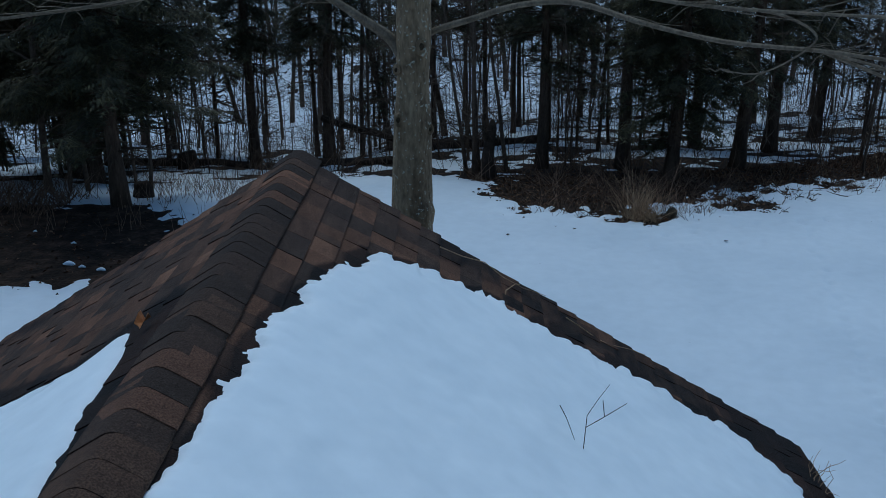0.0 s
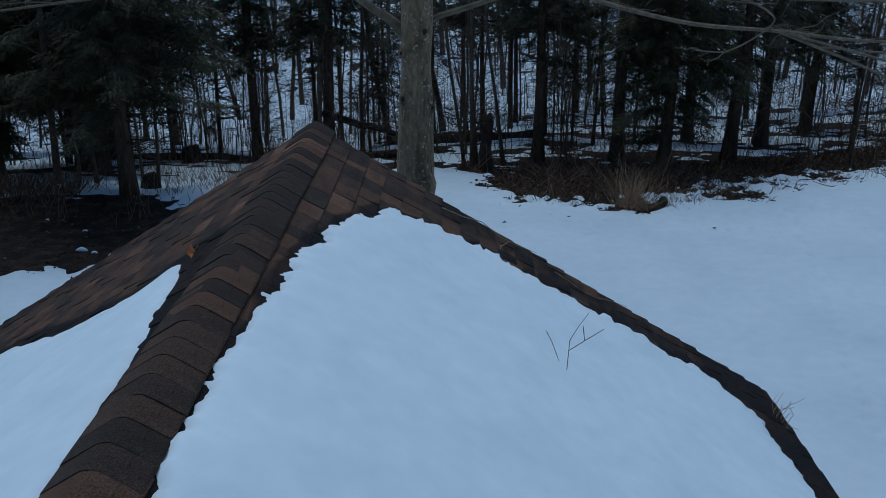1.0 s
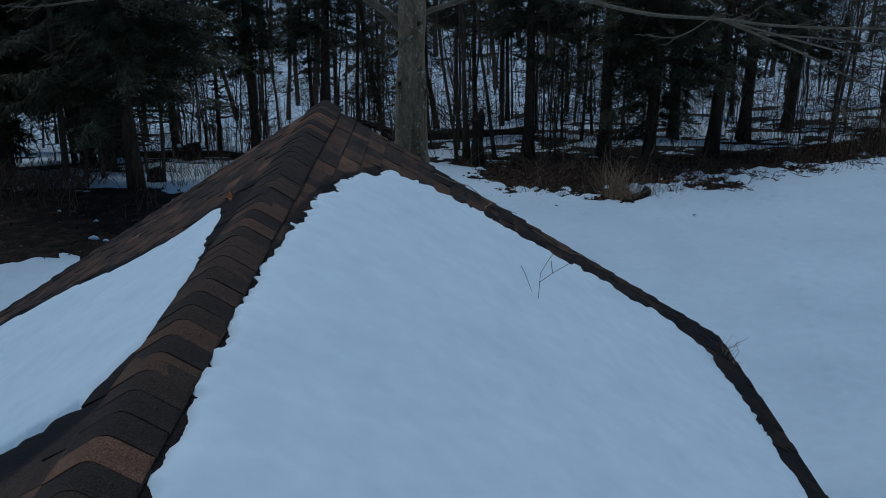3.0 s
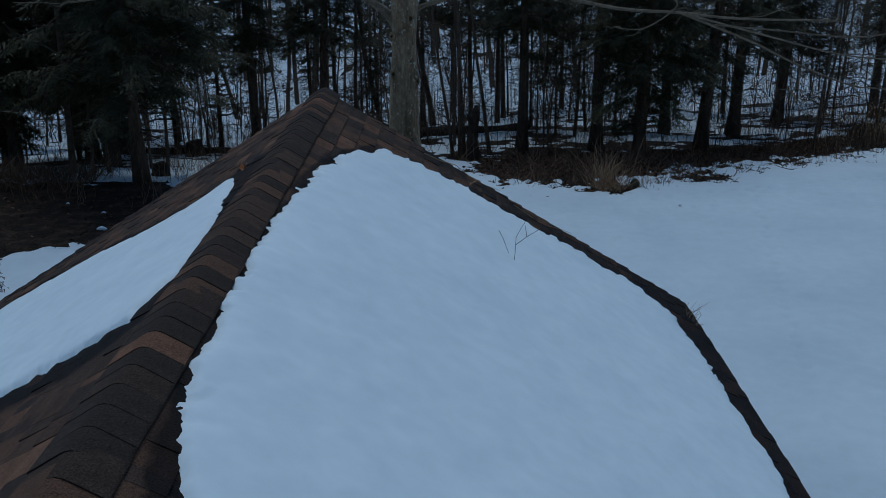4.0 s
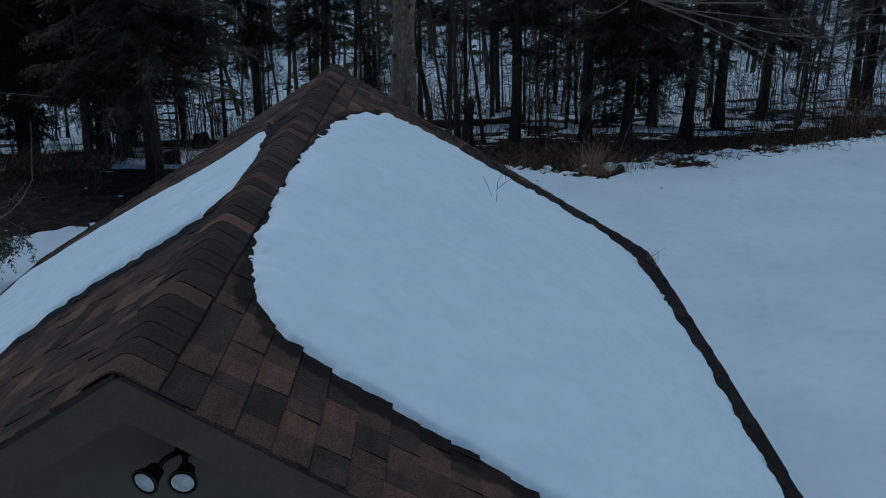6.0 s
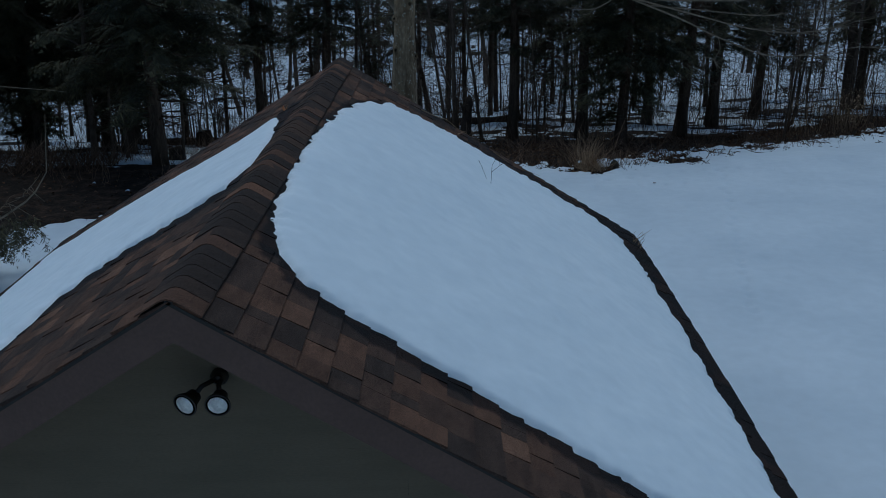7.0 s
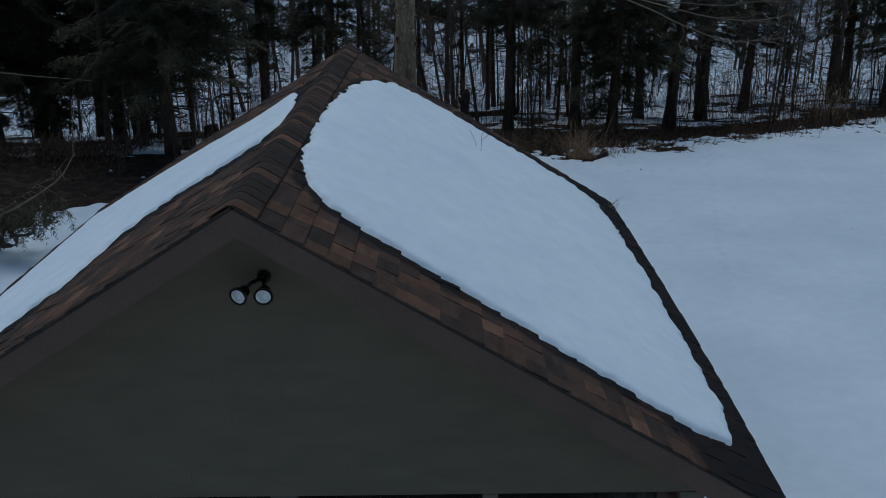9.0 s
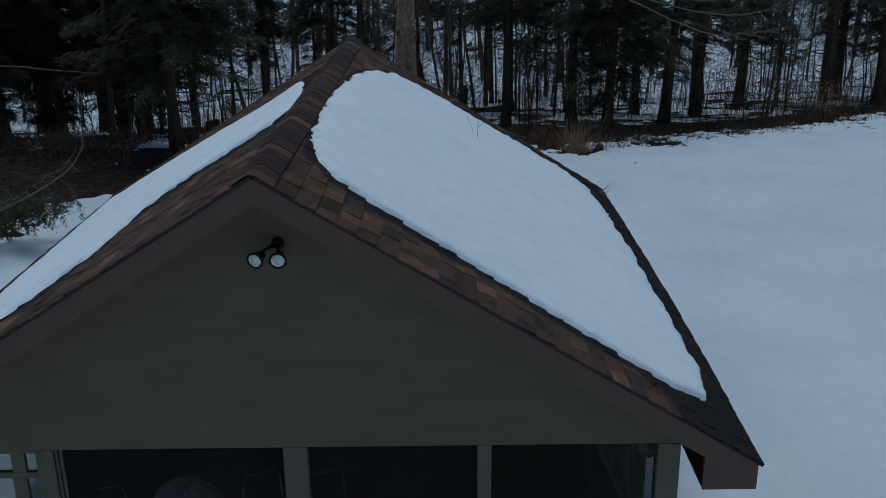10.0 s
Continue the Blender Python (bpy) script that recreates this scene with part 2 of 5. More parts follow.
def snow_depth(x, y):
    """Positive under snow, negative on bare litter."""
    n = fbm(x, y, 0.55, 6)
    d = 0.6
    # thicket of brush in front of the hemlocks
    d = min(d, (oval((x - 4.7) / 2.9, (y - 23.3) / 2.75, 2.6) - 1.0) * 0.85)
    d = min(d, (math.hypot((x - 4.75) / 0.42, (y - 20.1) / 0.36) - 1.0) * 0.6 + 0.1)
    # strip of litter along the wood edge
    edge = 22.8 + 0.6 * (x - 8.3)
    if x > 5.5:
        back = edge - 0.5 + 1.2 * (1 - step(9.0, 12.5, x))
        d = min(d, max((back - y) * 0.22, (y - back - 3.0) * 0.36) + 0.06 + 1.2 * max(0.0, 7.0 - x))
    # bare bank under the near hemlocks
    d = min(d, (oval((x + 9.8) / 5.6, (y - 18.6) / 2.6, 3.0) - 1.0) * 1.2)
    d = min(d, (math.hypot((x + 10.0) / 2.2, (y - 15.2) / 2.6) - 1.0) * 0.8)
    start = 23.5 + 0.6 * max(0.0, x - 8.6)
    wood = step(start, start + 3.5, y)
    d -= 0.38 * (1 - step(-13.0, -10.5, x)) * step(21, 23, y) * (1 - step(24, 26, y))
    d -= (0.62 - 0.38 * step(34, 50, y)) * wood
    near_edge = 1 - step(0.0, 2.4, abs(y - edge)) if x > 6 else (1 - step(0, 1.5, abs(y - 20.6)) if x > 1 else 0.0)
    d += n * (0.24 + 0.30 * wood + 0.36 * near_edge) + (0.22 + 0.44 * near_edge) * fbm(x, y, 3.1, 3, 9.0) + 0.34 * wood * fbm(x * 0.55, y * 1.7, 1.5, 4, 4.0)
    if x > 6.5:
        # clods and leaf heaps just outside the wood edge
        d -= 2.2 * max(0.0, 1 - abs(y - edge + 0.35) / 1.4) * max(0.0, fbm(x * 0.9, y * 1.8, 1.3, 3, 17.0) - 0.12)
    return d


def sheet(xs, ys, fz):
    g = Geo()
    g.v = [(x, y, fz(x, y)) for y in ys for x in xs]
    w = len(xs)
    g.f = [(j * w + i, j * w + i + 1, (j + 1) * w + i + 1, (j + 1) * w + i) for j in range(len(ys) - 1) for i in range(w - 1)]
    return g


def lines(*spans):
    out = []
    for a, b, s in spans:
        out += list(np.arange(a, b - 1e-6, s))
    return out + [spans[-1][1]]


gx = lines((-900, -100, 100), (-100, -30, 10), (-30, 40, 1.0), (40, 100, 10), (100, 900, 100))
gy = lines((-900, -100, 100), (-100, -12, 8), (-12, 60, 1.0), (60, 140, 4), (140, 1200, 80))
tagged(new("ground", sheet(gx, gy, lambda x, y: ground_z(x, min(y, 140)) - 0.02).mesh("ground", M_EARTH, True)),
       "dark brown ground strewn with dead leaves", "ground", kind="structure")


PRINTS = []
for pa, pb, gap in (((6.0, 10.6), (7.55, 17.5), 0.36), ((7.55, 17.5), (8.3, 20.6), 0.4), ((1.4, 20.1), (4.6, 18.7), 0.42), ((4.6, 18.7), (14.5, 21.6), 0.5), ((3.0, 18.0), (7.4, 18.4), 0.55)):
    dist = math.hypot(pb[0] - pa[0], pb[1] - pa[1])
    for k in range(int(dist / gap)):
        u = k * gap / dist
        PRINTS.append((pa[0] + (pb[0] - pa[0]) * u + 0.04 * (-1) ** k + random.uniform(-0.04, 0.04), pa[1] + (pb[1] - pa[1]) * u + random.uniform(-0.06, 0.06)))


def print_dip(x, y):
    if not (1 < x < 14 and 8 < y < 21):
        return 0.0
    near = min(((x - a) ** 2 + (y - b) ** 2 for a, b in PRINTS if abs(x - a) < 0.4 and abs(y - b) < 0.4), default=1.0)
    return -0.055 * math.exp(-near / 0.005) + 0.012 * math.exp(-(math.sqrt(near) - 0.16) ** 2 / 0.003)


def snow_top(x, y):
    d = snow_depth(x, min(y, 140))
    return ground_z(x, min(y, 140)) - 0.02 + 0.11 * math.tanh(3.0 * d) + (0.016 * fbm(x, y, 0.6, 4, 5.0) + 0.010 * fbm(x, y, 1.9, 3, 8.0) + print_dip(x, y)) * step(0, 0.2, d)


sx = lines((-900, -100, 100), (-100, -40, 10), (-40, -13, 0.7), (-13, 4.5, 0.13), (4.5, 8.5, 0.07), (8.5, 18, 0.13), (18, 50, 0.6), (50, 100, 10), (100, 900, 100))
sy = lines((-900, -100, 100), (-100, -12, 8), (-12, 4, 1.0), (4, 8, 0.4), (8, 20.6, 0.07), (20.6, 26, 0.11), (26, 40, 0.2), (40, 64, 0.35), (64, 120, 1.0), (120, 140, 3), (140, 1200, 80))
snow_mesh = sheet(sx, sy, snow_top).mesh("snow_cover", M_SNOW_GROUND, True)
wood_warmth = snow_mesh.attributes.new("litter", "FLOAT", "POINT")
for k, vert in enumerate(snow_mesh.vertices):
    # warm bounce off the trees painted into the snow, with shed needles and bark
    wood_warmth.data[k].value = 0.15 * step(21.5, 29, vert.co.y - 0.3 * max(0.0, vert.co.x - 6))
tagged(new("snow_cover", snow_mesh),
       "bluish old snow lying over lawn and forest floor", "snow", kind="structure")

# ---- house ----
RIDGE, PITCH, SLOPE_LEN, DEPTH = 4.2, math.atan(0.6224), 3.80, 6.72
CA, SA = math.cos(PITCH), math.sin(PITCH)
WALL_Y, HEAD = 0.55, 2.02


def on_roof(s, y, side, h=0.0):
    """A point on the slope: s metres down from the ridge, y along it, h above the shingles."""
    return (side * (s * CA + h * SA), y, RIDGE - s * SA + h * CA)


house = thing("house", "small dark house with a snow-covered shingle gable roof", "house")
roof = Geo()
for side in (-1, 1):
    a = [on_roof(0, y, side, -0.02) for y in (0.037, DEPTH - 0.037)] + [on_roof(SLOPE_LEN - 0.01, y, side, -0.02) for y in (DEPTH - 0.037, 0.037)]
    b = [on_roof(0, y, side, -0.05) for y in (0.037, DEPTH - 0.037)] + [on_roof(SLOPE_LEN - 0.01, y, side, -0.05) for y in (DEPTH - 0.037, 0.037)]
    roof.add(a + b, [(0, 1, 2, 3), (7, 6, 5, 4), (0, 3, 7, 4), (1, 5, 6, 2), (2, 6, 7, 3), (0, 4, 5, 1)])
roof_ob = part("roof", roof, M_DECK, house, "asphalt shingle gable roof with patches of snow")

# rake boards, front and back, with a level box end at the eave
for y0, y1 in ((0.006, 0.035), (DEPTH - 0.035, DEPTH - 0.006)):
    for side in (-1, 1):
        g = Geo()
        top, low, xe = -0.017, -0.172, SLOPE_LEN - 0.045
        drop = (top - low) / CA
        p = []
        for y in (y0, y1):
            z0 = RIDGE + top / CA
            xr = xe * CA
            zr = z0 - xr * math.tan(PITCH)
            xb = 2.83
            zb = z0 - drop - xb * math.tan(PITCH)
            p += [(0.0, y, z0), (side * xr, y, zr), (side * xr, y, 1.99), (side * xb, y, 1.99), (side * xb, y, zb), (0.0, y, z0 - drop)]
        g.add(p, [(0, 1, 2, 3, 4, 5), (11, 10, 9, 8, 7, 6)] + [(i, (i + 1) % 6, (i + 1) % 6 + 6, i + 6) for i in range(6)])
        part("rake_board", g, M_FASCIA, house, "dark brown painted rake board")
for side in (-1, 1):
    g = Geo()
    xr = (SLOPE_LEN - 0.045) * CA
    g.box(side * xr, side * (xr - 0.02), 0.055, DEPTH - 0.055, 1.99, 2.15)
    part("eave_fascia", g, M_FASCIA, house)
    g = Geo()
    g.box(side * 2.83, side * (xr - 0.02), 0.055, DEPTH - 0.055, 1.99, 2.005)
    part("soffit", g, M_FASCIA, house)
    # sloped soffit under the front overhang
    g = Geo()
    a = [on_roof(s, y, side, -0.168) for s in (0.0, 3.2) for y in (0.055, WALL_Y)]
    b = [on_roof(s, y, side, -0.153) for s in (0.0, 3.2) for y in (0.055, WALL_Y)]
    g.add(a + b, [(0, 1, 3, 2), (4, 6, 7, 5), (0, 4, 5, 1), (2, 3, 7, 6), (0, 2, 6, 4), (1, 5, 7, 3)])
    part("rake_soffit", g, M_FASCIA, house)
    # drip edge
    g = Geo()
    a = [on_roof(s, y, side, h) for s in (0.0, SLOPE_LEN) for y in (-0.003, 0.005) for h in (-0.034, -0.019)]
    g.add(a, [(0, 1, 3, 2), (4, 6, 7, 5), (0, 4, 5, 1), (2, 3, 7, 6), (0, 2, 6, 4), (1, 5, 7, 3)])
    part("drip_edge", g, M_METAL, house)

# front gable wall of flush boards above the openings
WX = 2.83
n_board = 22
JOINTS = ((0, -0.55), (1, 0.48), (2, -1.275), (3, 0.532), (3, -2.1), (5, -0.248), (5, 1.6), (7, 0.085), (8, -0.348), (9, 0.9))
for i in range(n_board):
    z0 = HEAD + 0.10 + i * 0.088
    z1 = z0 + 0.0878
    x0 = min(WX, (RIDGE - 0.186 - z0) / math.tan(PITCH))
    x1 = max(0.02, min(WX, (RIDGE - 0.186 - z1) / math.tan(PITCH)))
    if x0 <= 0.05:
        continue
    cuts = sorted([-x0] + [c for row, c in JOINTS if row == i] + [x0])
    for a, b in zip(cuts[:-1], cuts[1:]):
        a1, b1 = (-x1 if a == -x0 else a + 0.0009), (x1 if b == x0 else b - 0.0009)
        a0, b0 = (a if a == -x0 else a + 0.0009), (b if b == x0 else b - 0.0009)
        g = Geo()
        v = []
        for y in (WALL_Y, WALL_Y + 0.02):
            v += [(a0, y, z0), (b0, y, z0), (b1, y + 0.0, z1), (a1, y + 0.0, z1)]
        g.add(v, [(0, 1, 2, 3), (7, 6, 5, 4), (0, 4, 5, 1), (1, 5, 6, 2), (2, 6, 7, 3), (3, 7, 4, 0)])
        part("siding_board", g, M_SIDING, house)
g = Geo()
v = []
for y in (WALL_Y + 0.022, WALL_Y + 0.12):
    v += [(-WX, y, HEAD + 0.1), (WX, y, HEAD + 0.1), (WX, y, RIDGE - 0.2 - WX * 0.6224), (0, y, RIDGE - 0.2), (-WX, y, RIDGE - 0.2 - WX * 0.6224)]
g.add(v, [(0, 1, 2, 3, 4), (9, 8, 7, 6, 5)] + [(i, (i + 1) % 5, (i + 1) % 5 + 5, i + 5) for i in range(5)])
part("gable_wall", g, M_SIDING, house)
# header over the openings, posts, sill wall
g = Geo()
g.box(-WX, WX, WALL_Y, WALL_Y + 0.12, HEAD, HEAD + 0.0996)
part("header_board", g, M_SIDING, house)
FLOOR = -0.35
for x0, x1 in ((-2.83, -2.66), (-1.79, -1.704), (-0.046, 0.129), (1.355, 1.456), (2.657, 2.82)):
    g = Geo()
    g.box(x0, x1, WALL_Y - 0.004, WALL_Y + 0.115, 0.55, HEAD - 0.001)
    part("post", bevelled(g), M_TRIM, house)
g = Geo()
g.box(-WX, WX, WALL_Y, WALL_Y + 0.12, -0.6, 0.548)
part("sill_wall", g, M_SIDING, house)
for y0, y1, z0, z1 in ((WALL_Y + 0.122, 0.76, -0.6, 2.2), (0.76, 1.6, -0.6, 0.55), (0.76, 1.6, 1.97, 2.2), (1.6, DEPTH - 0.522, -0.6, 2.2)):
    g = Geo()
    g.box(WX - 0.12, WX, y0, y1, z0, z1)
    part("side_wall", g, M_SIDING, house)
g = Geo()
g.box(WX - 0.06, WX - 0.054, 0.76, 1.6, 0.55, 1.97)
part("pane", g, M_GLASS, house).visible_shadow = False
for x0, x1, y0 in ((-1.7, -1.682, 0.02), (-1.674, -1.652, 0.035)):
    g = Geo()
    g.box(x0, x1, WALL_Y + y0, WALL_Y + 0.048, 0.55, HEAD - 0.002)
    part("casing", bevelled(g, 0.002), M_TRIM, house)
for y0, y1, z0, z1 in ((WALL_Y + 0.122, 0.9, -0.6, 2.2), (0.9, 3.1, -0.6, 0.55), (0.9, 3.1, 1.85, 2.2), (3.1, DEPTH - 0.522, -0.6, 2.2)):
    g = Geo()
    g.box(-WX, -WX + 0.12, y0, y1, z0, z1)
    part("side_wall", g, M_SIDING, house)
g = Geo()
g.box(-WX + 0.05, -WX + 0.056, 0.9, 3.1, 0.55, 1.85)
part("pane", g, M_GLASS, house).visible_shadow = False
g = Geo()
v = []
for y in (DEPTH - 0.52, DEPTH - 0.40):
    v += [(-WX, y, -0.6), (WX, y, -0.6), (WX, y, RIDGE - 0.2 - WX * 0.6224), (0, y, RIDGE - 0.2), (-WX, y, RIDGE - 0.2 - WX * 0.6224)]
g.add(v, [(0, 1, 2, 3, 4), (9, 8, 7, 6, 5)] + [(i, (i + 1) % 5, (i + 1) % 5 + 5, i + 5) for i in range(5)])
part("back_wall", g, M_SIDING, house)
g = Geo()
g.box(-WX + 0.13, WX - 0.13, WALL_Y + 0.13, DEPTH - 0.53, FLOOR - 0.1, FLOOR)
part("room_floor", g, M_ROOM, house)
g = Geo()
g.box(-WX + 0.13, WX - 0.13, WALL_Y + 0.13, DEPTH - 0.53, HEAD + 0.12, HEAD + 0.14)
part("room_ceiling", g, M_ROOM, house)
for x0, x1 in ((-1.704, -0.046), (0.129, 1.355), (1.456, 2.657)):
    g = Geo()
    g.box(x0 - 0.005, x1 + 0.005, WALL_Y + 0.05, WALL_Y + 0.056, 0.54, HEAD + 0.005)
    part("insect_screen", g, M_SCREEN, house)

# closed ends under the ridge caps
for y0, y1 in ((0.004, 0.03), (DEPTH - 0.03, DEPTH - 0.004)):
    g = Geo()
    v = [(x, y, z) for y in (y0, y1) for x, z in ((-0.13, RIDGE - 0.104), (0.0, RIDGE - 0.035), (0.13, RIDGE - 0.104), (0.125, RIDGE - 0.086), (0.0, RIDGE - 0.0175), (-0.125, RIDGE - 0.086))]
    g.add(v, [(0, 1, 2, 3, 4, 5), (11, 10, 9, 8, 7, 6)] + [(i, (i + 1) % 6, (i + 1) % 6 + 6, i + 6) for i in range(6)])
    part("ridge_end", g, M_DECK, house)

# ridge caps
N_CAP, CAP_W = 50, 0.155
g = Geo()
ex = DEPTH / N_CAP
prof = []
BEND = 0.034
for k in range(-7, 8):
    u = k / 7
    s = abs(u) * CAP_W
    if s < BEND:
        a = PITCH * s / BEND
        x, z = BEND * math.sin(a) / PITCH, -BEND * (1 - math.cos(a)) / PITCH
    else:
        x = BEND * SA / PITCH + (s - BEND) * CA
        z = -BEND * (1 - CA) / PITCH - (s - BEND) * SA
    prof.append((math.copysign(x, u), z - 0.006))
v = []
for y, lift in ((0.0, 0.0095), (ex * 1.6, 0.006)):
    for x, z in prof:
        v.append((x, y, z + lift))
for y, lift in ((0.0, 0.0020), (ex * 1.6, 0.000)):
    for x, z in prof:
        v.append((x, y, z + lift))
m = len(prof)
f = []
for i in range(m - 1):
    f += [(i, i + 1, m + i + 1, m + i), (2 * m + i, 3 * m + i, 3 * m + i + 1, 2 * m + i + 1), (i, 2 * m + i, 2 * m + i + 1, i + 1)]
f += [(0, m, 3 * m, 2 * m), (m - 1, 3 * m - 1, 4 * m - 1, 2 * m - 1)]
g.add(v, f)
k0 = len(g.v)
g.v += [g.v[i] for i in range(m)] + [g.v[2 * m + i] for i in range(m)]
g.f = [q for q in g.f if not (q[1] == q[0] + 2 * m and q[0] < m - 1 and len(q) == 4 and q[3] == q[0] + 1)]
g.f += [(k0 + i, k0 + m + i, k0 + m + i + 1, k0 + i + 1) for i in range(m - 1)]
cap_mesh = g.mesh("ridge_cap", M_CAP, True)
for i in range(N_CAP):
    c = part("ridge_cap", cap_mesh, M_CAP, roof_ob)
    c.matrix_basis = pose(random.uniform(-0.004, 0.004), i * ex - 0.01, RIDGE - 0.011, random.uniform(-0.4, 0.2), random.uniform(-0.6, 0.6), random.uniform(-0.8, 0.8))


def rag(s, y, seed):
    return 0.030 * fbm(s, y, 4.5, 4, seed) + 0.012 * fbm(s, y, 19.0, 2, seed)


def right_inside(s, y):
    lo = float(np.interp(y, [0.5, 0.8, 1.0, 1.35, 1.7, 2.9, 3.6, 4.6, 5.2, 5.5, 5.8, 6.05, 6.25], [0.7, 0.46, 0.33, 0.23, 0.19, 0.16, 0.2, 0.29, 0.39, 0.49, 0.62, 0.95, 1.5]))
    hi = float(np.interp(y, [0.4, 0.6, 1.2, 4.0, 5.2, 6.1, 6.4], [3.35, 3.52, 3.63, 3.62, 3.54, 3.38, 2.95]))
    near = float(np.interp(s, [0.2, 0.3, 0.5, 0.9, 2.3, 3.2, 3.7], [1.2, 0.95, 0.82, 0.72, 0.58, 0.50, 0.62]))
    far = float(np.interp(s, [0.4, 0.6, 0.9, 1.3, 2.6, 3.2, 3.6], [5.55, 5.78, 5.97, 6.10, 6.20, 6.14, 5.85]))
    edge = 0.9 + 0.8 * step(0.9, 1.4, y) + 1.3 * step(4.2, 5.0, y)
    far += 0.085 * (((s - 0.005) / 0.1435) % 1.0) - 0.04
    lo += 0.008 * math.sin(2 * math.pi * y / 0.1292 + 2.5 * fbm(y, 0.0, 1.3, 2, 5.0)) * step(0.9, 1.6, y)
    return min(s - lo, hi - s, y - near, far - y) + edge * rag(s, y, 2.0)


def left_inside(s, y):
    near = float(np.interp(s, [0.2, 0.3, 0.6, 1.1, 1.4, 1.58, 1.70, 1.82, 2.4, 3.0, 3.7], [2.5, 2.18, 2.20, 2.30, 2.22, 1.98, 1.45, 1.12, 0.86, 0.70, 0.62]))
    far = float(np.interp(s, [0.2, 0.4, 0.58, 0.75, 0.97, 1.19, 1.7, 2.5, 3.0, 3.7], [4.66, 4.60, 4.46, 4.44, 4.52, 4.66, 5.05, 5.48, 5.65, 5.8]))
    lo = float(np.interp(y, [2.0, 2.4, 2.9, 3.24, 3.5, 3.87, 4.1, 4.34, 4.6], [0.26, 0.19, 0.180, 0.212, 0.235, 0.275, 0.31, 0.352, 0.40]))
    tooth = 0.06 * (((s - 0.005) / 0.1435) % 1.0) * (0.5 + abs(fbm(s, y, 1.7, 2, 12.0)))
    calm = 1 - 0.75 * step(3.9, 4.2, y) * (1 - step(0.5, 0.7, s))
    streak = (0.05 + 0.16 * max(0.0, 1 - abs(far - y) / 0.5)) * fbm(s * 1.3, y * 7, 1.0, 2, 3.0)
    return min(s - lo, 3.53 - s, (y - near) * 0.8 - tooth, (far - y) * 0.9) + calm * (0.9 * rag(s, y, 7.0) + streak * step(0.0, 0.25, s - lo + 0.05))


def set_wet(me, side):
    """Damp shingles within a hand's width of the snow."""
    layer = me.attributes.new("wet", "FLOAT", "POINT")
    for i, v in enumerate(me.vertices):
        s, y = abs(v.co.x) / CA, v.co.y
        sd = side if side else (1 if v.co.x > 0 else -1)
        d = right_inside(s, y) if sd > 0 else left_inside(s, y)
        wide = 0.42 if s > 3 else (0.22 if sd > 0 and y < 1.2 else (0.42 if sd < 0 else 0.13))
        layer.data[i].value = max(min(1.0, max(0.0, 1.15 + d / wide)), step(2.7, 3.45, s) if sd > 0 else 0.0, 0.55 * step(6.0, 6.4, y) if s > 0.9 else 0.0)


# shingle courses
EXPO, FIRST = 0.1435, 0.005


def tab_mesh(s0, s1, y0, y1, thick, side, geo):
    v = []
    for s, h in ((max(0.012, s0 - 0.03), -0.017), (s1, -0.016 + thick)):
        for y in (y0, y1):
            v += [on_roof(s, y, side, h), on_roof(s, y, side, -0.022)]
    geo.add(v, [(0, 2, 6, 4), (4, 6, 7, 5), (0, 4, 5, 1), (2, 3, 7, 6)])


rest = Geo()
rng = random.Random(4)
pieces = []
for side in (-1, 1):
    for i in range(27):
        s1 = min(SLOPE_LEN, (i + 1) * EXPO + FIRST)
        s0 = i * EXPO + FIRST
        end = DEPTH + rng.uniform(-0.012, 0.012)
        s1 += rng.uniform(-0.004, 0.004)
        y = rng.uniform(-0.012, 0.004)
        while y < end - 0.03:
            w = rng.choice((0.09, 0.13, 0.16, 0.19, 0.23)) + rng.uniform(-0.012, 0.012)
            y1 = min(end, y + w)
            low = s1 + (0.075 * math.sin(math.pi * min(1.0, max(0.0, y / DEPTH))) if i == 26 else 0.0)
            th = rng.choice((0.007, 0.008, 0.013, 0.014))
            if (0 < i < 3) or (side > 0 and y < 0.62 and i >= 3):
                pieces.append((s0, low, y, y1 - 0.002, th, side))
            else:
                tab_mesh(s0, low, y, y1 - 0.002, th, side, rest)
            y = y1
field = part("shingle_field", rest, M_SHINGLES, roof_ob)
field["kind"] = "stuff"
set_wet(field.data, 0)
for a in pieces:
    g = Geo()
    tab_mesh(*a, g)
    set_wet(part("shingle", g, M_SHINGLE, roof_ob).data, a[5])

# ---- snow on the roof ----


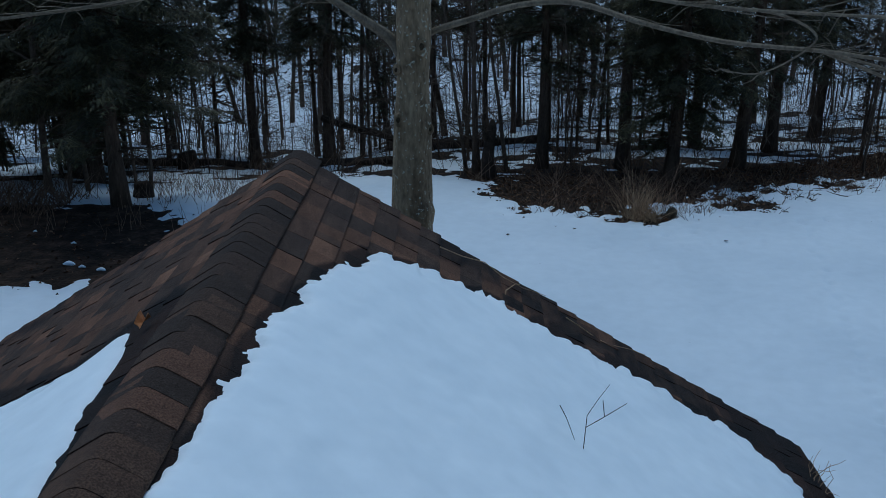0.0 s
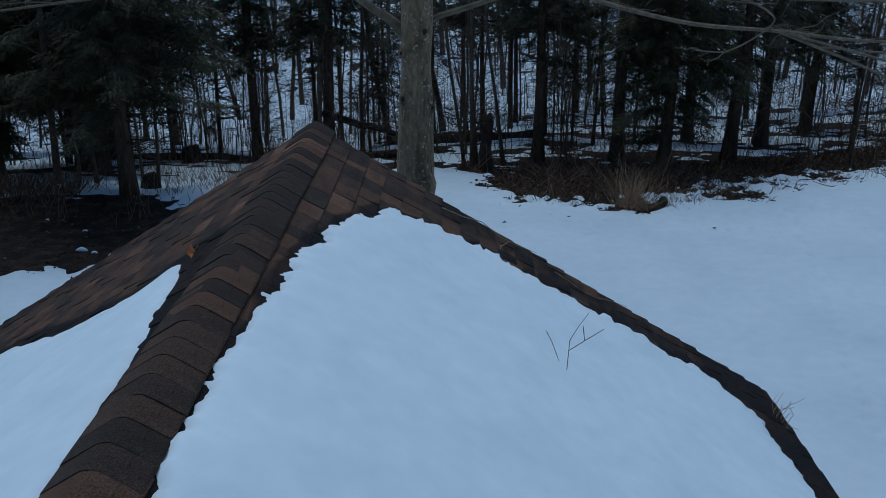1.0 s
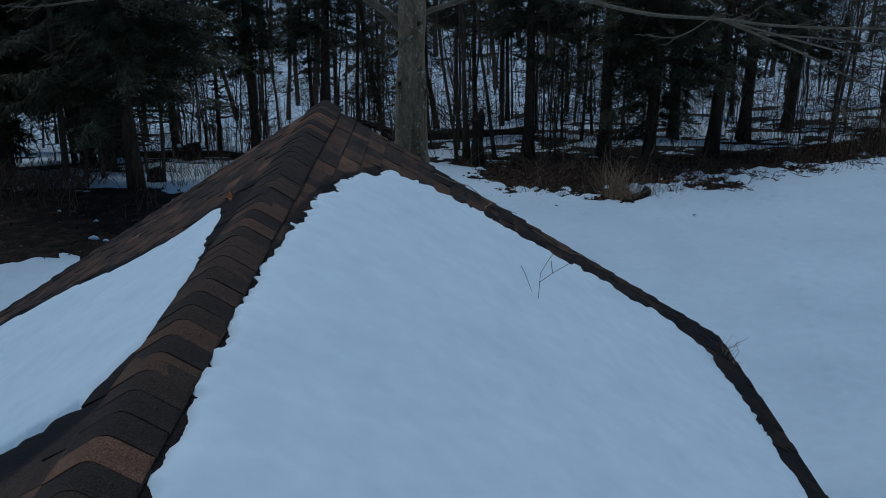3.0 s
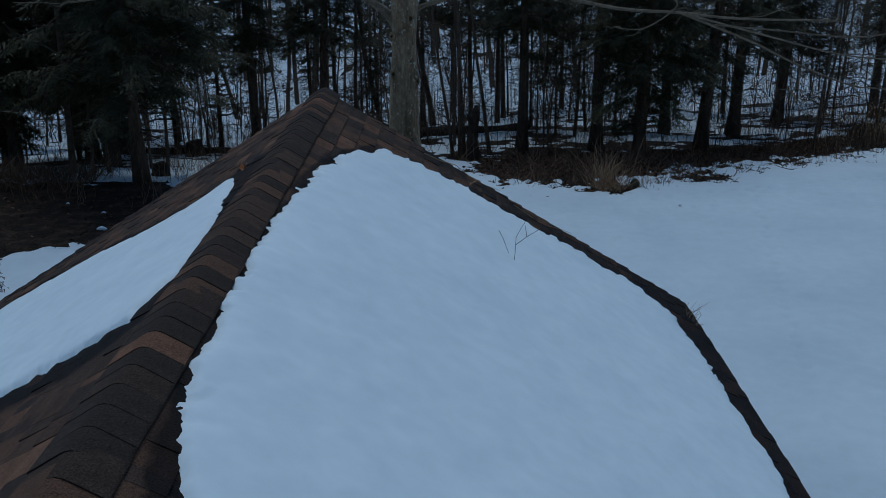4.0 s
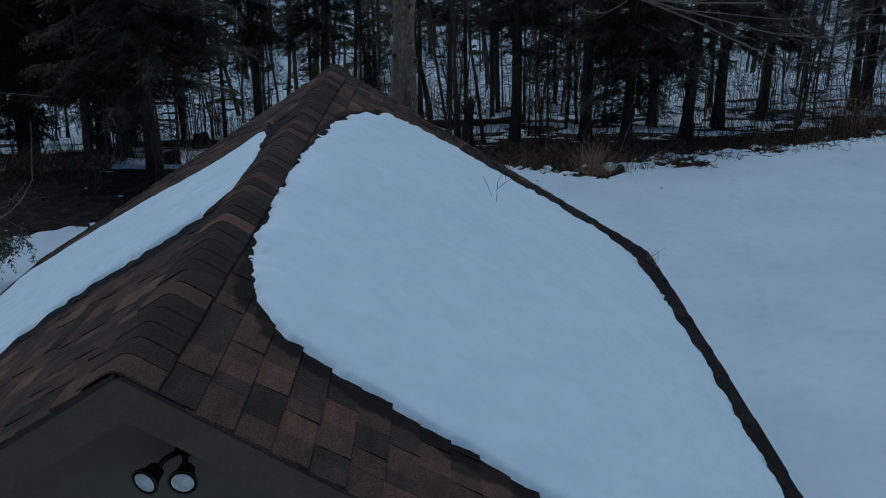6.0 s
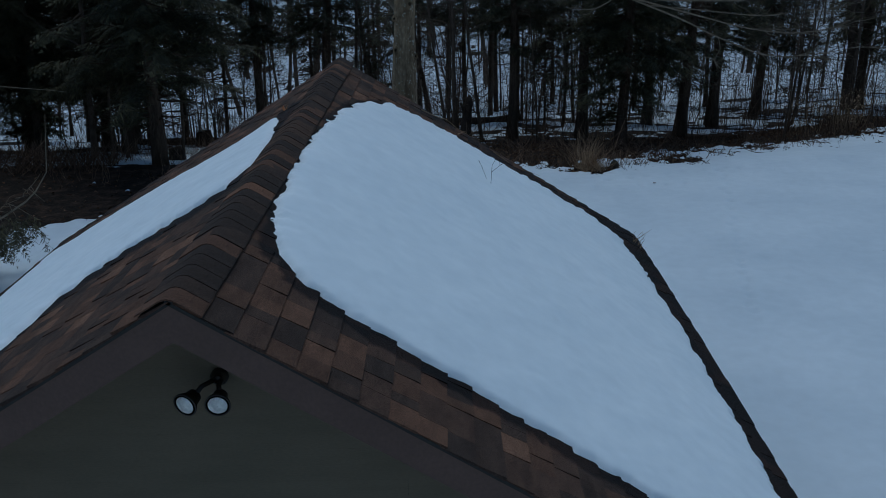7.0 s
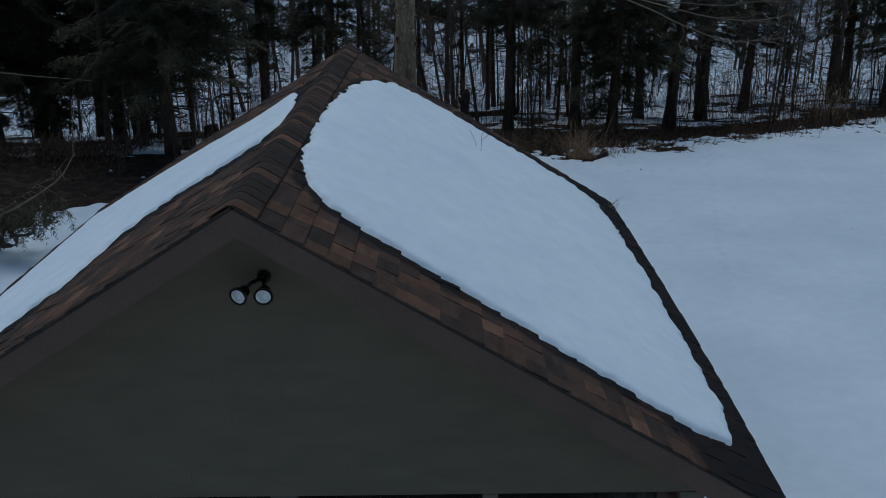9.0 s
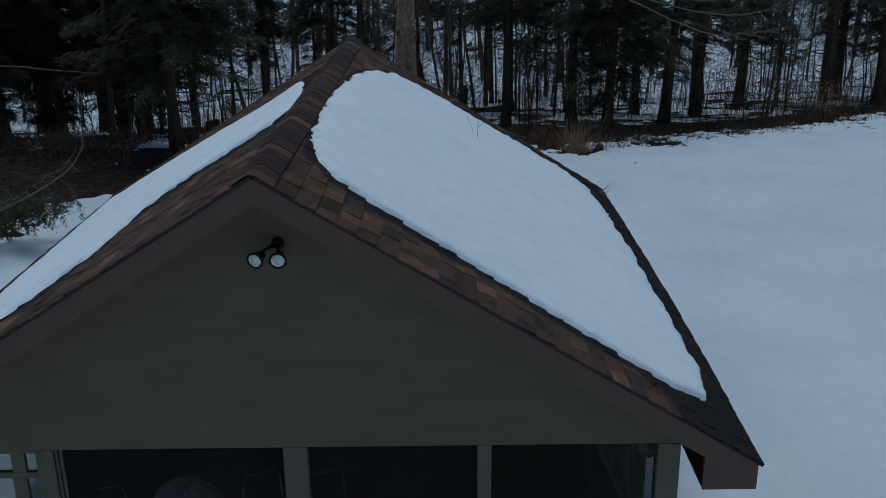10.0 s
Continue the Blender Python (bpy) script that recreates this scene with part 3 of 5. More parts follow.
def roof_snow(side, inside, s_span, y_span, depth, step_len, label):
    """A blanket on one slope; inside(s, y) is the distance in from its edge."""
    ss = list(np.arange(s_span[0], s_span[1], step_len))
    ys = list(np.arange(y_span[0], y_span[1], step_len))
    g = Geo()
    keep = np.zeros((len(ys), len(ss)))
    for j, y in enumerate(ys):
        for i, s in enumerate(ss):
            d = inside(s, y)
            keep[j, i] = d
            if d > 0:
                h = depth * (0.35 * (1 - math.exp(-d / 0.012)) + 0.65 * (1 - math.exp(-d / 0.16))) + (0.013 * fbm(s, y, 2.6, 3) + 0.002 * fbm(s * 0.5 + y, (y - s) * 2.2, 5.0, 2, 6.0)) * min(1, d * 4)
            else:
                h = d * 1.2
            g.v.append(on_roof(s, y, side, max(-0.03, h)))
    w = len(ss)
    for j in range(len(ys) - 1):
        for i in range(w - 1):
            if keep[j:j + 2, i:i + 2].max() > -0.02:
                q = (j * w + i, j * w + i + 1, (j + 1) * w + i + 1, (j + 1) * w + i)
                g.f.append(q if side > 0 else q[::-1])
    me = g.mesh("roof_snow", M_SNOW, True)
    bm = bmesh.new()
    bm.from_mesh(me)
    bmesh.ops.delete(bm, geom=[v for v in bm.verts if not v.link_faces], context="VERTS")
    bm.to_mesh(me)
    bm.free()
    return tagged(new("roof_snow", me), label, "snow", kind="stuff")


roof_snow(1, right_inside, (0.08, 3.82), (0.4, 6.55), 0.05, 0.017, "smooth bluish blanket of snow on a shingle roof slope")
roof_snow(-1, left_inside, (0.1, 3.80), (0.4, 6.2), 0.035, 0.018, "tapering strip of snow on a shingle roof slope")

# ---- trees ----


def bent(p, q, bend, n, rng):
    """Points from p to q that wander by bend."""
    p, q = Vector(p), Vector(q)
    out = []
    off = Vector((0, 0, 0))
    for i in range(n + 1):
        t = i / n
        if 0 < i < n:
            off = off * 0.6 + Vector((rng.uniform(-1, 1), rng.uniform(-1, 1), rng.uniform(-1, 1))) * bend
        out.append(p.lerp(q, t) + off * math.sin(math.pi * t))
    return out


def spray(geo, p, d, length, rng, width=0.035):
    """A drooping flat spray of needles: a few narrow leaves on either side of a twig."""
    d = d.normalized()
    side = d.cross(Vector((0, 0, 1)))
    if side.length < 0.1:
        side = Vector((1, 0, 0))
    side.normalize()
    n = max(3, int(length / 0.058))
    for i in range(n):
        t = (i + rng.uniform(0.1, 1.0)) / n
        a = p + d * (length * t) + Vector((0, 0, -0.25 * length * t * t))
        for sgn in (-1, 1):
            l = (length * 0.40 * (1.1 - t) + 0.03) * rng.uniform(0.55, 1.25)
            tip = a + side * (sgn * l) + d * (l * 0.7) + Vector((0, 0, rng.uniform(-0.75, 0.1) * l))
            w = d * (width * 0.5)
            geo.v.extend([tuple(a - w), tuple(a + w), tuple(tip)])
            k = len(geo.v)
            geo.f.append((k - 3, k - 2, k - 1))


def conifer_meshes(seed, height, base, reach, trunk_r, dense):
    """Trunk and crown of a hemlock: foliage from base upward, boughs up to reach long."""
    rng = random.Random(seed)
    lean = rng.uniform(-0.02, 0.02)
    g = Geo()
    pts = [(lean * z + 0.03 * math.sin(z * 0.7 + seed), 0.03 * math.cos(z * 0.5 + seed), z) for z in np.linspace(-0.15, height, 14)]
    rad = [trunk_r * ((1.35 if i == 0 else 1.0) - 0.93 * i / 13) for i in range(14)]
    g.tube(pts, rad, 9, 0.12, seed)
    c = Geo()
    z = base - 1.0
    while z < height - 0.4:
        low = z < (9.5 if base > 4 else 6.5)
        k = rng.randint(3, 5) if low else rng.randint(2, 3)
        for _ in range(k):
            a = rng.uniform(0, 2 * math.pi)
            r = reach * (1 - z / height) ** 0.6 * rng.uniform(0.55, 1.1)
            if z < base:
                r *= rng.uniform(0.25, 0.6)
            p = Vector((lean * z, 0, z))
            q = p + Vector((math.cos(a) * r, math.sin(a) * r, rng.uniform(-0.35, 0.05) * r))
            path = bent(p, q, 0.06, 5, rng)
            g.tube(path, [0.028, 0.022, 0.017, 0.012, 0.008, 0.004], 3)
            if z < base and rng.random() < 0.75:
                continue
            n = int(r * (dense if low else dense * (0.28 if base < 2.5 else 0.07)))
            for i in range(n):
                t = rng.uniform(0.22, 1.0)
                j = min(4, int(t * 5))
                pp = path[j].lerp(path[j + 1], t * 5 - j)
                dd = (q - p).normalized()
                turn = rng.uniform(-1.3, 1.3)
                dd = Vector((dd.x * math.cos(turn) - dd.y * math.sin(turn), dd.x * math.sin(turn) + dd.y * math.cos(turn), rng.uniform(-0.7, 0.1)))
                spray(c, pp + Vector((0, 0, rng.uniform(-0.1, 0.04))), dd, rng.uniform(0.22, 0.5), rng, 0.042 if low else 0.11)
        z += rng.uniform(0.12, 0.26) if low else rng.uniform(0.4, 0.7)
    return g.mesh("trunk", M_CONIFER_BARK, True), c.mesh("crown", M_NEEDLE)


CONIFERS = [conifer_meshes(3, 13, 2.2, 2.5, 0.22, 33), conifer_meshes(8, 12, 1.9, 2.2, 0.18, 33),
            conifer_meshes(15, 14, 3.3, 2.2, 0.24, 20), conifer_meshes(21, 12, 1.3, 1.8, 0.13, 26),
            conifer_meshes(27, 14, 1.9, 2.7, 0.15, 31), conifer_meshes(41, 14, 4.3, 2.2, 0.20, 22),
            conifer_meshes(47, 12, 3.9, 2.4, 0.10, 14), conifer_meshes(53, 5.2, 1.7, 1.5, 0.05, 11)]


def conifer(kind, x, y, turn, scale=1.0, lean=0.0):
    t = thing("hemlock_tree", "dark green hemlock with drooping boughs in old snow", "tree", "hemlocks at the wood edge")
    part("trunk", CONIFERS[kind][0], None, t)
    part("crown", CONIFERS[kind][1], None, t)
    t.matrix_basis = pose(x, y, ground_z(x, y), 0, lean, 0) @ pose(0, 0, 0, 0, 0, turn) @ Matrix.Scale(scale, 4)
    return t


for row in ((4, -6.48, 21.1, 20, 1.15), (1, -10.9, 24.2, 130), (0, -12.3, 23.2, 75), (1, -12.6, 27.4, 250), (0, -10.45, 28.7, 300),
            (1, -13.8, 25.0, 60), (2, -15.5, 29.0, 10), (2, -11.0, 33.0, 20), (0, -17.5, 27.0, 80), (2, -14.3, 37.5, 220), (2, -16.7, 36.5, 140),
            (5, -3.3, 31.9, 10, 1.0, 2), (5, -5.85, 32.2, 90, 0.95), (5, 3.3, 27.0, 190, 0.85),
            (2, 5.5, 26.8, 40, 0.85), (1, 6.45, 24.8, 160), (2, 8.5, 31.0, 80, 0.8), (2, 8.85, 27.3, 250, 0.85, 3), (2, 10.75, 30.6, 10, 0.95, 1),
            (2, 13.5, 34.2, 310, 0.85, 3), (2, 17.6, 34.2, 190, 0.9), (2, 18.0, 31.3, 70, 0.9), (1, 20.0, 34.0, 20, 1.1),
            (6, 12.8, 39.0, 30), (6, 15.8, 41.0, 120), (6, 10.0, 41.0, 55), (6, 20.5, 42.0, 5, 1.2),
            (6, -13.5, 44.0, 255, 1.2), (6, -10.6, 39.0, 15, 1.2), (6, -2.2, 42.0, 165), (6, 1.3, 41.0, 265), (6, 3.4, 39.0, 65), (6, 1.9, 32.6, 15), (6, 0.1, 34.4, 205), (6, 3.9, 33.4, 115), (6, -4.4, 36.5, 50), (0, -8.95, 26.2, 190, 1.0), (6, 6.4, 43.0, 10),
            (7, 4.75, 31.0, 20), (7, -1.75, 33.4, 130, 0.9), (7, 9.6, 30.0, 220, 0.8), (7, 14.8, 33.2, 310), (7, 6.9, 31.5, 165, 1.1),
            (7, -11.6, 30.6, 260, 1.1), (7, -8.9, 32.6, 40, 1.8), (7, -7.9, 35.5, 200, 1.9), (7, -9.9, 31.2, 100, 1.7)):
    conifer(*row)


def bare_tree_meshes(seed, height, r, limbs, twigs, curve=0.15):
    rng = random.Random(seed)
    g = Geo()
    pts = bent((0, 0, -0.1), (rng.uniform(-0.5, 0.5), rng.uniform(-0.4, 0.4), height), curve, 9, rng)
    g.tube(pts, [r * (1.2 if i == 0 else 1 - 0.85 * i / 9) for i in range(10)], 7, 0.1, seed)
    c = Geo()
    for _ in range(limbs):
        t = rng.uniform(0.08, 0.85)
        j = min(8, int(t * 9))
        p = pts[j].lerp(pts[j + 1], t * 9 - j)
        a = rng.uniform(0, 2 * math.pi)
        l = rng.uniform(0.5, 1.8) * (1.1 - 0.5 * t)
        q = p + Vector((math.cos(a) * l, math.sin(a) * l, rng.uniform(-0.1, 0.75) * l))
        path = bent(p, q, 0.09, 4, rng)
        r0 = r * 0.22 + 0.004
        c.tube(path, [r0, r0 * 0.8, r0 * 0.6, r0 * 0.45, r0 * 0.25], 3)
        for _ in range(twigs):
            u = rng.uniform(0.25, 1)
            k = min(3, int(u * 4))
            pp = path[k].lerp(path[k + 1], u * 4 - k)
            qq = pp + Vector((rng.uniform(-0.5, 0.5), rng.uniform(-0.5, 0.5), rng.uniform(-0.2, 0.45)))
            c.tube(bent(pp, qq, 0.04, 2, rng), [0.006, 0.005, 0.003], 3)
    return g.mesh("trunk", M_SAPLING, True), c.mesh("crown", M_SAPLING)


SAPLINGS = [bare_tree_meshes(31, 7.0, 0.026, 26, 4), bare_tree_meshes(32, 6.0, 0.021, 22, 4, 0.3), bare_tree_meshes(33, 8, 0.036, 26, 4),
            bare_tree_meshes(34, 4.5, 0.015, 24, 5, 0.25), bare_tree_meshes(35, 12, 0.13, 26, 6), bare_tree_meshes(36, 13, 0.19, 24, 6, 0.1),
            bare_tree_meshes(37, 11, 0.095, 26, 6, 0.08), bare_tree_meshes(38, 10, 0.062, 28, 6, 0.1)]


def bare_tree(kind, x, y, turn, scale=1.0, lean=0.0):
    big = kind >= 4
    t = thing("bare_tree" if big else "sapling", "leafless dark-barked tree standing in snow" if big else "thin leafless sapling standing in snow",
              "tree", "bare trees of the wood" if big else "saplings of the wood")
    part("trunk", SAPLINGS[kind][0], None, t)
    part("crown", SAPLINGS[kind][1], None, t)["kind"] = "stuff"
    t.matrix_basis = pose(x, y, ground_z(x, y) - 0.02, 0, lean, 0) @ pose(0, 0, 0, 0, 0, turn) @ Matrix.Scale(scale, 4)


# larger trunks that can be told apart
for row in ((4, 0.5, 35.1, 200, 0.9, -8), (7, 1.2, 26.5, 30, 0.9, -9), (7, 1.4, 26.0, 110, 1.0, -1), (7, 1.55, 26.8, 210, 1.0, -2), (7, 2.3, 26.3, 300, 0.95, -7),
            (6, 3.0, 35.4, 40, 1.0, -2), (7, 4.2, 34.2, 160, 0.9), (7, 5.4, 30.7, 20, 0.95, 1), (7, 6.1, 33.0, 220, 0.9, -2),
            (6, -8.9, 49.5, 90, 1.0, -1), (4, -8.2, 53.0, 10, 1.05, 2), (4, -11.1, 53.0, 140, 1.0, -9), (6, -3.7, 38.8, 200, 0.9, 1), (6, -2.2, 32.0, 60, 0.9, -1),
            (7, -4.5, 49.0, 130, 1.3, 2), (7, -2.05, 35.4, 250, 0.8), (4, -1.3, 33.0, 140, 0.8, -7), (6, -9.0, 23.3, 20, 1.0, 1), (7, -8.6, 23.6, 80, 0.8, 2),
            (7, -8.1, 23.5, 170, 0.9, -1), (7, -10.7, 28.1, 220, 1.0, 1), (7, -9.9, 28.6, 310, 0.9, -2), (7, -6.2, 22.4, 75, 0.8, 2), (7, -7.4, 24.9, 15, 0.7, -2),
            (5, 16.8, 33.5, 70, 0.9), (4, 19.0, 32.6, 70, 1.0), (6, 15.7, 30.6, 180, 0.8, 3), (7, 13.7, 30.6, 35, 0.9, 5), (7, 11.8, 26.0, 250, 0.6, 4),
            (3, 10.4, 25.4, 25, 0.9, 5), (3, 8.6, 25.0, 200, 1.1, 4), (3, 12.8, 27.0, 300, 1.0, 2), (3, 7.1, 24.1, 95, 0.8, -3), (7, 13.0, 29.0, 180, 0.8, 4)):
    bare_tree(*row)
rs = random.Random(77)
count = 0
while count < 200:
    y = rs.uniform(25.5, 48)
    x = rs.uniform(-0.42, 0.66) * (y + 4)
    if (y < 28 and not -6 < x < 4.5) or (x > 0.24 * (y + 4) and rs.random() < 0.45) or (0 < x < 0.12 * (y + 4) and rs.random() < 0.5) or (-0.34 * y < x < -0.02 * y and rs.random() < 0.5):
        continue
    bare_tree(rs.choice((0, 0, 1, 2, 2, 3, 3)), x, y, rs.uniform(0, 360), rs.uniform(0.8, 1.25), rs.uniform(-5, 5))
    count += 1
# far woods on the rising slope
far = Geo()
for _ in range(340):
    y = rs.uniform(48, 118)
    x = rs.uniform(-0.5, 0.72) * y
    h = rs.uniform(7, 13)
    r = rs.choice((0.05, 0.06, 0.08, 0.1, 0.16))
    z = ground_z(x, y) - 0.1
    p = bent((x, y, z), (x + rs.uniform(-0.8, 0.8), y, z + h), 0.15, 5, rs)
    far.tube(p, [r * (1 - 0.13 * i) for i in range(6)], 5)
    for _ in range(9):
        t = rs.uniform(0.15, 0.95)
        j = min(4, int(t * 5))
        a = p[j].lerp(p[j + 1], t * 5 - j)
        l = rs.uniform(0.6, 2.0)
        ang = rs.uniform(0, 6.28)
        b = a + Vector((math.cos(ang) * l, math.sin(ang) * l, rs.uniform(0, 0.7) * l))
        far.tube(bent(a, b, 0.1, 2, rs), [0.02, 0.014, 0.007], 3)
tagged(new("far_woods", far.mesh("far_woods", M_SAPLING)), "far leafless woods on a snowy slope", "woods", kind="stuff")
green = Geo()
spots = [(rs.uniform(-0.5, 0.72) * y, y) for y in [rs.uniform(66, 115) for _ in range(34)]]
# unseen trees behind and beside the view, added to darken reflections and front wall
spots += [(rs.uniform(-60, 60), rs.uniform(-45, -28)) for _ in range(70)]
spots += [(sgn * rs.uniform(34, 60), rs.uniform(-28, 60)) for sgn in (-1, 1) for _ in range(45)]
for x, y in spots:
    z = ground_z(x, y)
    h = rs.uniform(9, 15)
    green.tube([(x, y, z - 0.2), (x, y, z + h)], [0.2, 0.03], 5)
    for _ in range(230):
        u = rs.uniform(0.16, 1.0)
        a = rs.uniform(0, 6.28)
        r = (1.05 - u) * 3.2 * rs.uniform(0.35, 1.0)
        p = Vector((x + r * math.cos(a), y + r * math.sin(a), z + u * h))
        s = Vector((-math.sin(a), math.cos(a), 0)) * rs.uniform(0.15, 0.4)
        q = p + Vector((math.cos(a), math.sin(a), -0.7)) * rs.uniform(0.4, 0.9)
        k = len(green.v)
        green.v.extend([tuple(p - s), tuple(p + s), tuple(q)])
        green.f.append((k, k + 1, k + 2))
tagged(new("far_conifers", green.mesh("far_conifers", M_NEEDLE)), "far dark conifers on a slope, with unseen ones added round the clearing", "woods", kind="stuff")

# the maple behind the house
maple = thing("maple_tree", "grey lichen-spotted maple trunk with bare spreading limbs", "tree")
g = Geo()
TX, TY = 0.622, 8.25
zs = list(np.arange(-0.75, 8.1, 0.125))
lean_x = np.interp(zs, [-0.75, 3.4, 3.9, 4.3, 4.9, 8.0], [0.60, 0.602, 0.616, 0.628, 0.643, 0.70])
rr = np.interp(zs, [-0.75, -0.4, 0.2, 1.0, 2.6, 3.45, 3.72, 3.9, 4.05, 4.28, 4.49, 4.7, 4.86, 5.5, 6.5, 8.0],
               [0.30, 0.25, 0.20, 0.18, 0.166, 0.158, 0.152, 0.146, 0.142, 0.120, 0.124, 0.134, 0.126, 0.115, 0.10, 0.05])
g.tube([(x, TY + 0.01 * math.cos(z * 1.7), z) for x, z in zip(lean_x, zs)], list(rr), 22, 0.07, 3)
part("trunk", g, M_BARK, maple, smooth=True)


def limb(pts, r0, r1, seed, twigs=10, twig_len=0.5, name="limb"):
    rng = random.Random(seed)
    dense_pts = []
    P = [Vector(p) for p in pts]
    for i in range(len(P) - 1):
        a, b, c2, d = P[max(i - 1, 0)], P[i], P[i + 1], P[min(i + 2, len(P) - 1)]
        for k in range(4):
            t = k / 4
            dense_pts.append(0.5 * ((2 * b) + (c2 - a) * t + (2 * a - 5 * b + 4 * c2 - d) * t * t + (3 * b - a - 3 * c2 + d) * t ** 3))
    dense_pts.append(P[-1])
    n = len(dense_pts) - 1
    g = Geo()
    g.tube(dense_pts, [r0 + (r1 - r0) * (i / n) ** 0.9 for i in range(n + 1)], 8, 0.12, seed)
    for _ in range(twigs):
        t = rng.uniform(0.45, 1.0)
        j = min(n - 1, int(t * n))
        p = dense_pts[j]
        d = (dense_pts[j + 1] - p).normalized()
        swing = Vector((rng.uniform(-0.7, 0.7), rng.uniform(-0.7, 0.7), rng.uniform(-0.6, 0.3)))
        mid = p + (d + swing * 0.35) * (twig_len * 0.55)
        q = p + (d * rng.uniform(0.5, 1.0) + swing) * twig_len + Vector((0, 0, rng.uniform(0.0, 0.25) * twig_len))
        path = [p * (1 - u) ** 2 + mid * (2 * u * (1 - u)) + q * u * u for u in (0, 0.17, 0.33, 0.5, 0.67, 0.83, 1.0)]
        path = [w + Vector((rng.uniform(-1, 1), rng.uniform(-1, 1), rng.uniform(-1, 1))) * (0.012 if k else 0) for k, w in enumerate(path)]
        g.tube(path, [0.0042, 0.0038, 0.0034, 0.003, 0.0025, 0.002, 0.0012], 5)
        for _ in range(2):
            u = rng.randint(1, 3)
            w = path[u] + Vector((rng.uniform(-1, 1), rng.uniform(-1, 1), rng.uniform(-0.6, 0.5))) * 0.2
            g.tube([path[u], path[u].lerp(w, 0.5) + Vector((0, 0, 0.015)), w], [0.0026, 0.002, 0.001], 4)
    return part(name, g, M_BRANCH, maple, smooth=True)


limb([(0.70, 8.25, 4.66), (0.80, 8.28, 4.72), (1.04, 8.1, 4.81), (1.38, 7.8, 4.94), (1.72, 7.5, 4.98), (2.08, 7.2, 4.89), (2.5, 6.8, 4.82), (2.92, 6.4, 4.82), (3.3, 6.1, 4.80), (3.9, 5.7, 4.82)],
     0.029, 0.007, 5, 7, 0.4)
limb([(0.55, 8.25, 4.55), (0.45, 8.25, 4.68), (0.28, 8.1, 4.82), (0.09, 8.0, 4.96), (-0.4, 7.8, 5.25), (-1.1, 7.5, 5.5)], 0.05, 0.015, 6, 10, 0.5)
limb([(0.66, 8.2, 5.0), (0.9, 7.9, 5.2), (1.5, 7.3, 5.15), (2.2, 6.7, 5.05), (2.9, 6.2, 5.03), (3.6, 5.7, 5.05)], 0.02, 0.006, 8, 9, 0.5)
limb([(2.60, 6.6, 5.02), (2.72, 6.45, 5.0), (2.86, 6.4, 4.93), (2.88, 6.4, 4.86), (2.74, 6.45, 4.74), (2.60, 6.5, 4.68), (2.42, 6.55, 4.70)], 0.009, 0.003, 14, 3, 0.2, "twig")
limb([(2.92, 6.4, 4.82), (3.52, 6.4, 4.58), (3.9, 6.4, 4.40), (4.43, 6.4, 4.21), (4.92, 6.4, 4.22), (5.35, 6.4, 4.29)], 0.010, 0.003, 21, 9, 0.55, "limb")
limb([(2.92, 6.4, 4.82), (3.6, 6.35, 4.64), (4.2, 6.3, 4.49), (4.7, 6.3, 4.45), (5.1, 6.3, 4.51)], 0.009, 0.003, 22, 9, 0.5, "limb")
limb([(3.2, 6.4, 4.72), (3.75, 6.5, 4.66), (4.35, 6.5, 4.60), (4.8, 6.5, 4.64), (5.4, 6.5, 4.62)], 0.007, 0.002, 24, 8, 0.45, "limb")
limb([(3.9, 6.4, 4.40), (3.93, 6.4, 4.28), (3.88, 6.4, 4.18), (3.93, 6.4, 4.07)], 0.004, 0.002, 25, 3, 0.12, "twig")
limb([(0.6, 8.2, 5.1), (0.2, 7.7, 5.3), (-0.5, 7.2, 5.15), (-1.0, 7.0, 5.05), (-1.5, 6.9, 4.99), (-2.1, 6.8, 4.92)], 0.025, 0.007, 9, 9, 0.5)
g = Geo()
g.tube([(TX + 0.04, TY - 0.06, 3.18), (TX + 0.062, TY - 0.06, 3.26), (TX + 0.066, TY - 0.06, 3.35), (TX + 0.062, TY - 0.06, 3.43), (TX + 0.04, TY - 0.05, 3.52)], [0.03, 0.082, 0.098, 0.080, 0.03], 14, 0.35, 5)
part("burl", g, M_BARK, maple, smooth=True)
M_KNOT = material("knot_wood", [(0.3, (0.035, 0.024, 0.014)), (0.7, (0.075, 0.052, 0.03))], 20, 0.95, 0.8, 60)
for z, dx, sc in ((4.62, 0.075, 1.0), (4.08, -0.10, 0.8), (4.0, 0.13, 0.6), (4.45, -0.11, 0.6)):
    yk = TY - math.sqrt(max(0, 0.145 ** 2 - dx * dx))
    k = Geo()
    for scale, rad in ((1.0, 0.015), (0.62, 0.010)):
        ring = [(TX + dx + 0.045 * sc * scale * math.cos(a) * 0.75, yk + 0.004 + 0.4 * dx * 0.045 * sc * math.cos(a) / 0.145, z + 0.058 * sc * scale * math.sin(a)) for a in np.linspace(0, 2 * math.pi, 15)]
        k.tube(ring, [rad * sc] * 15, 6, 0.5, z)
    knot = part("knot", k, M_BARK, maple, smooth=True)
    h = Geo()
    h.tube([(TX + dx, yk + 0.02, z), (TX + dx, yk - 0.004, z), (TX + dx, yk - 0.009, z)], [0.026 * sc, 0.024 * sc, 0.014 * sc], 9, 0.3, 2)
    part("heart", h, M_KNOT, knot, "dark hollow heart of a knot")

# ---- undergrowth ----


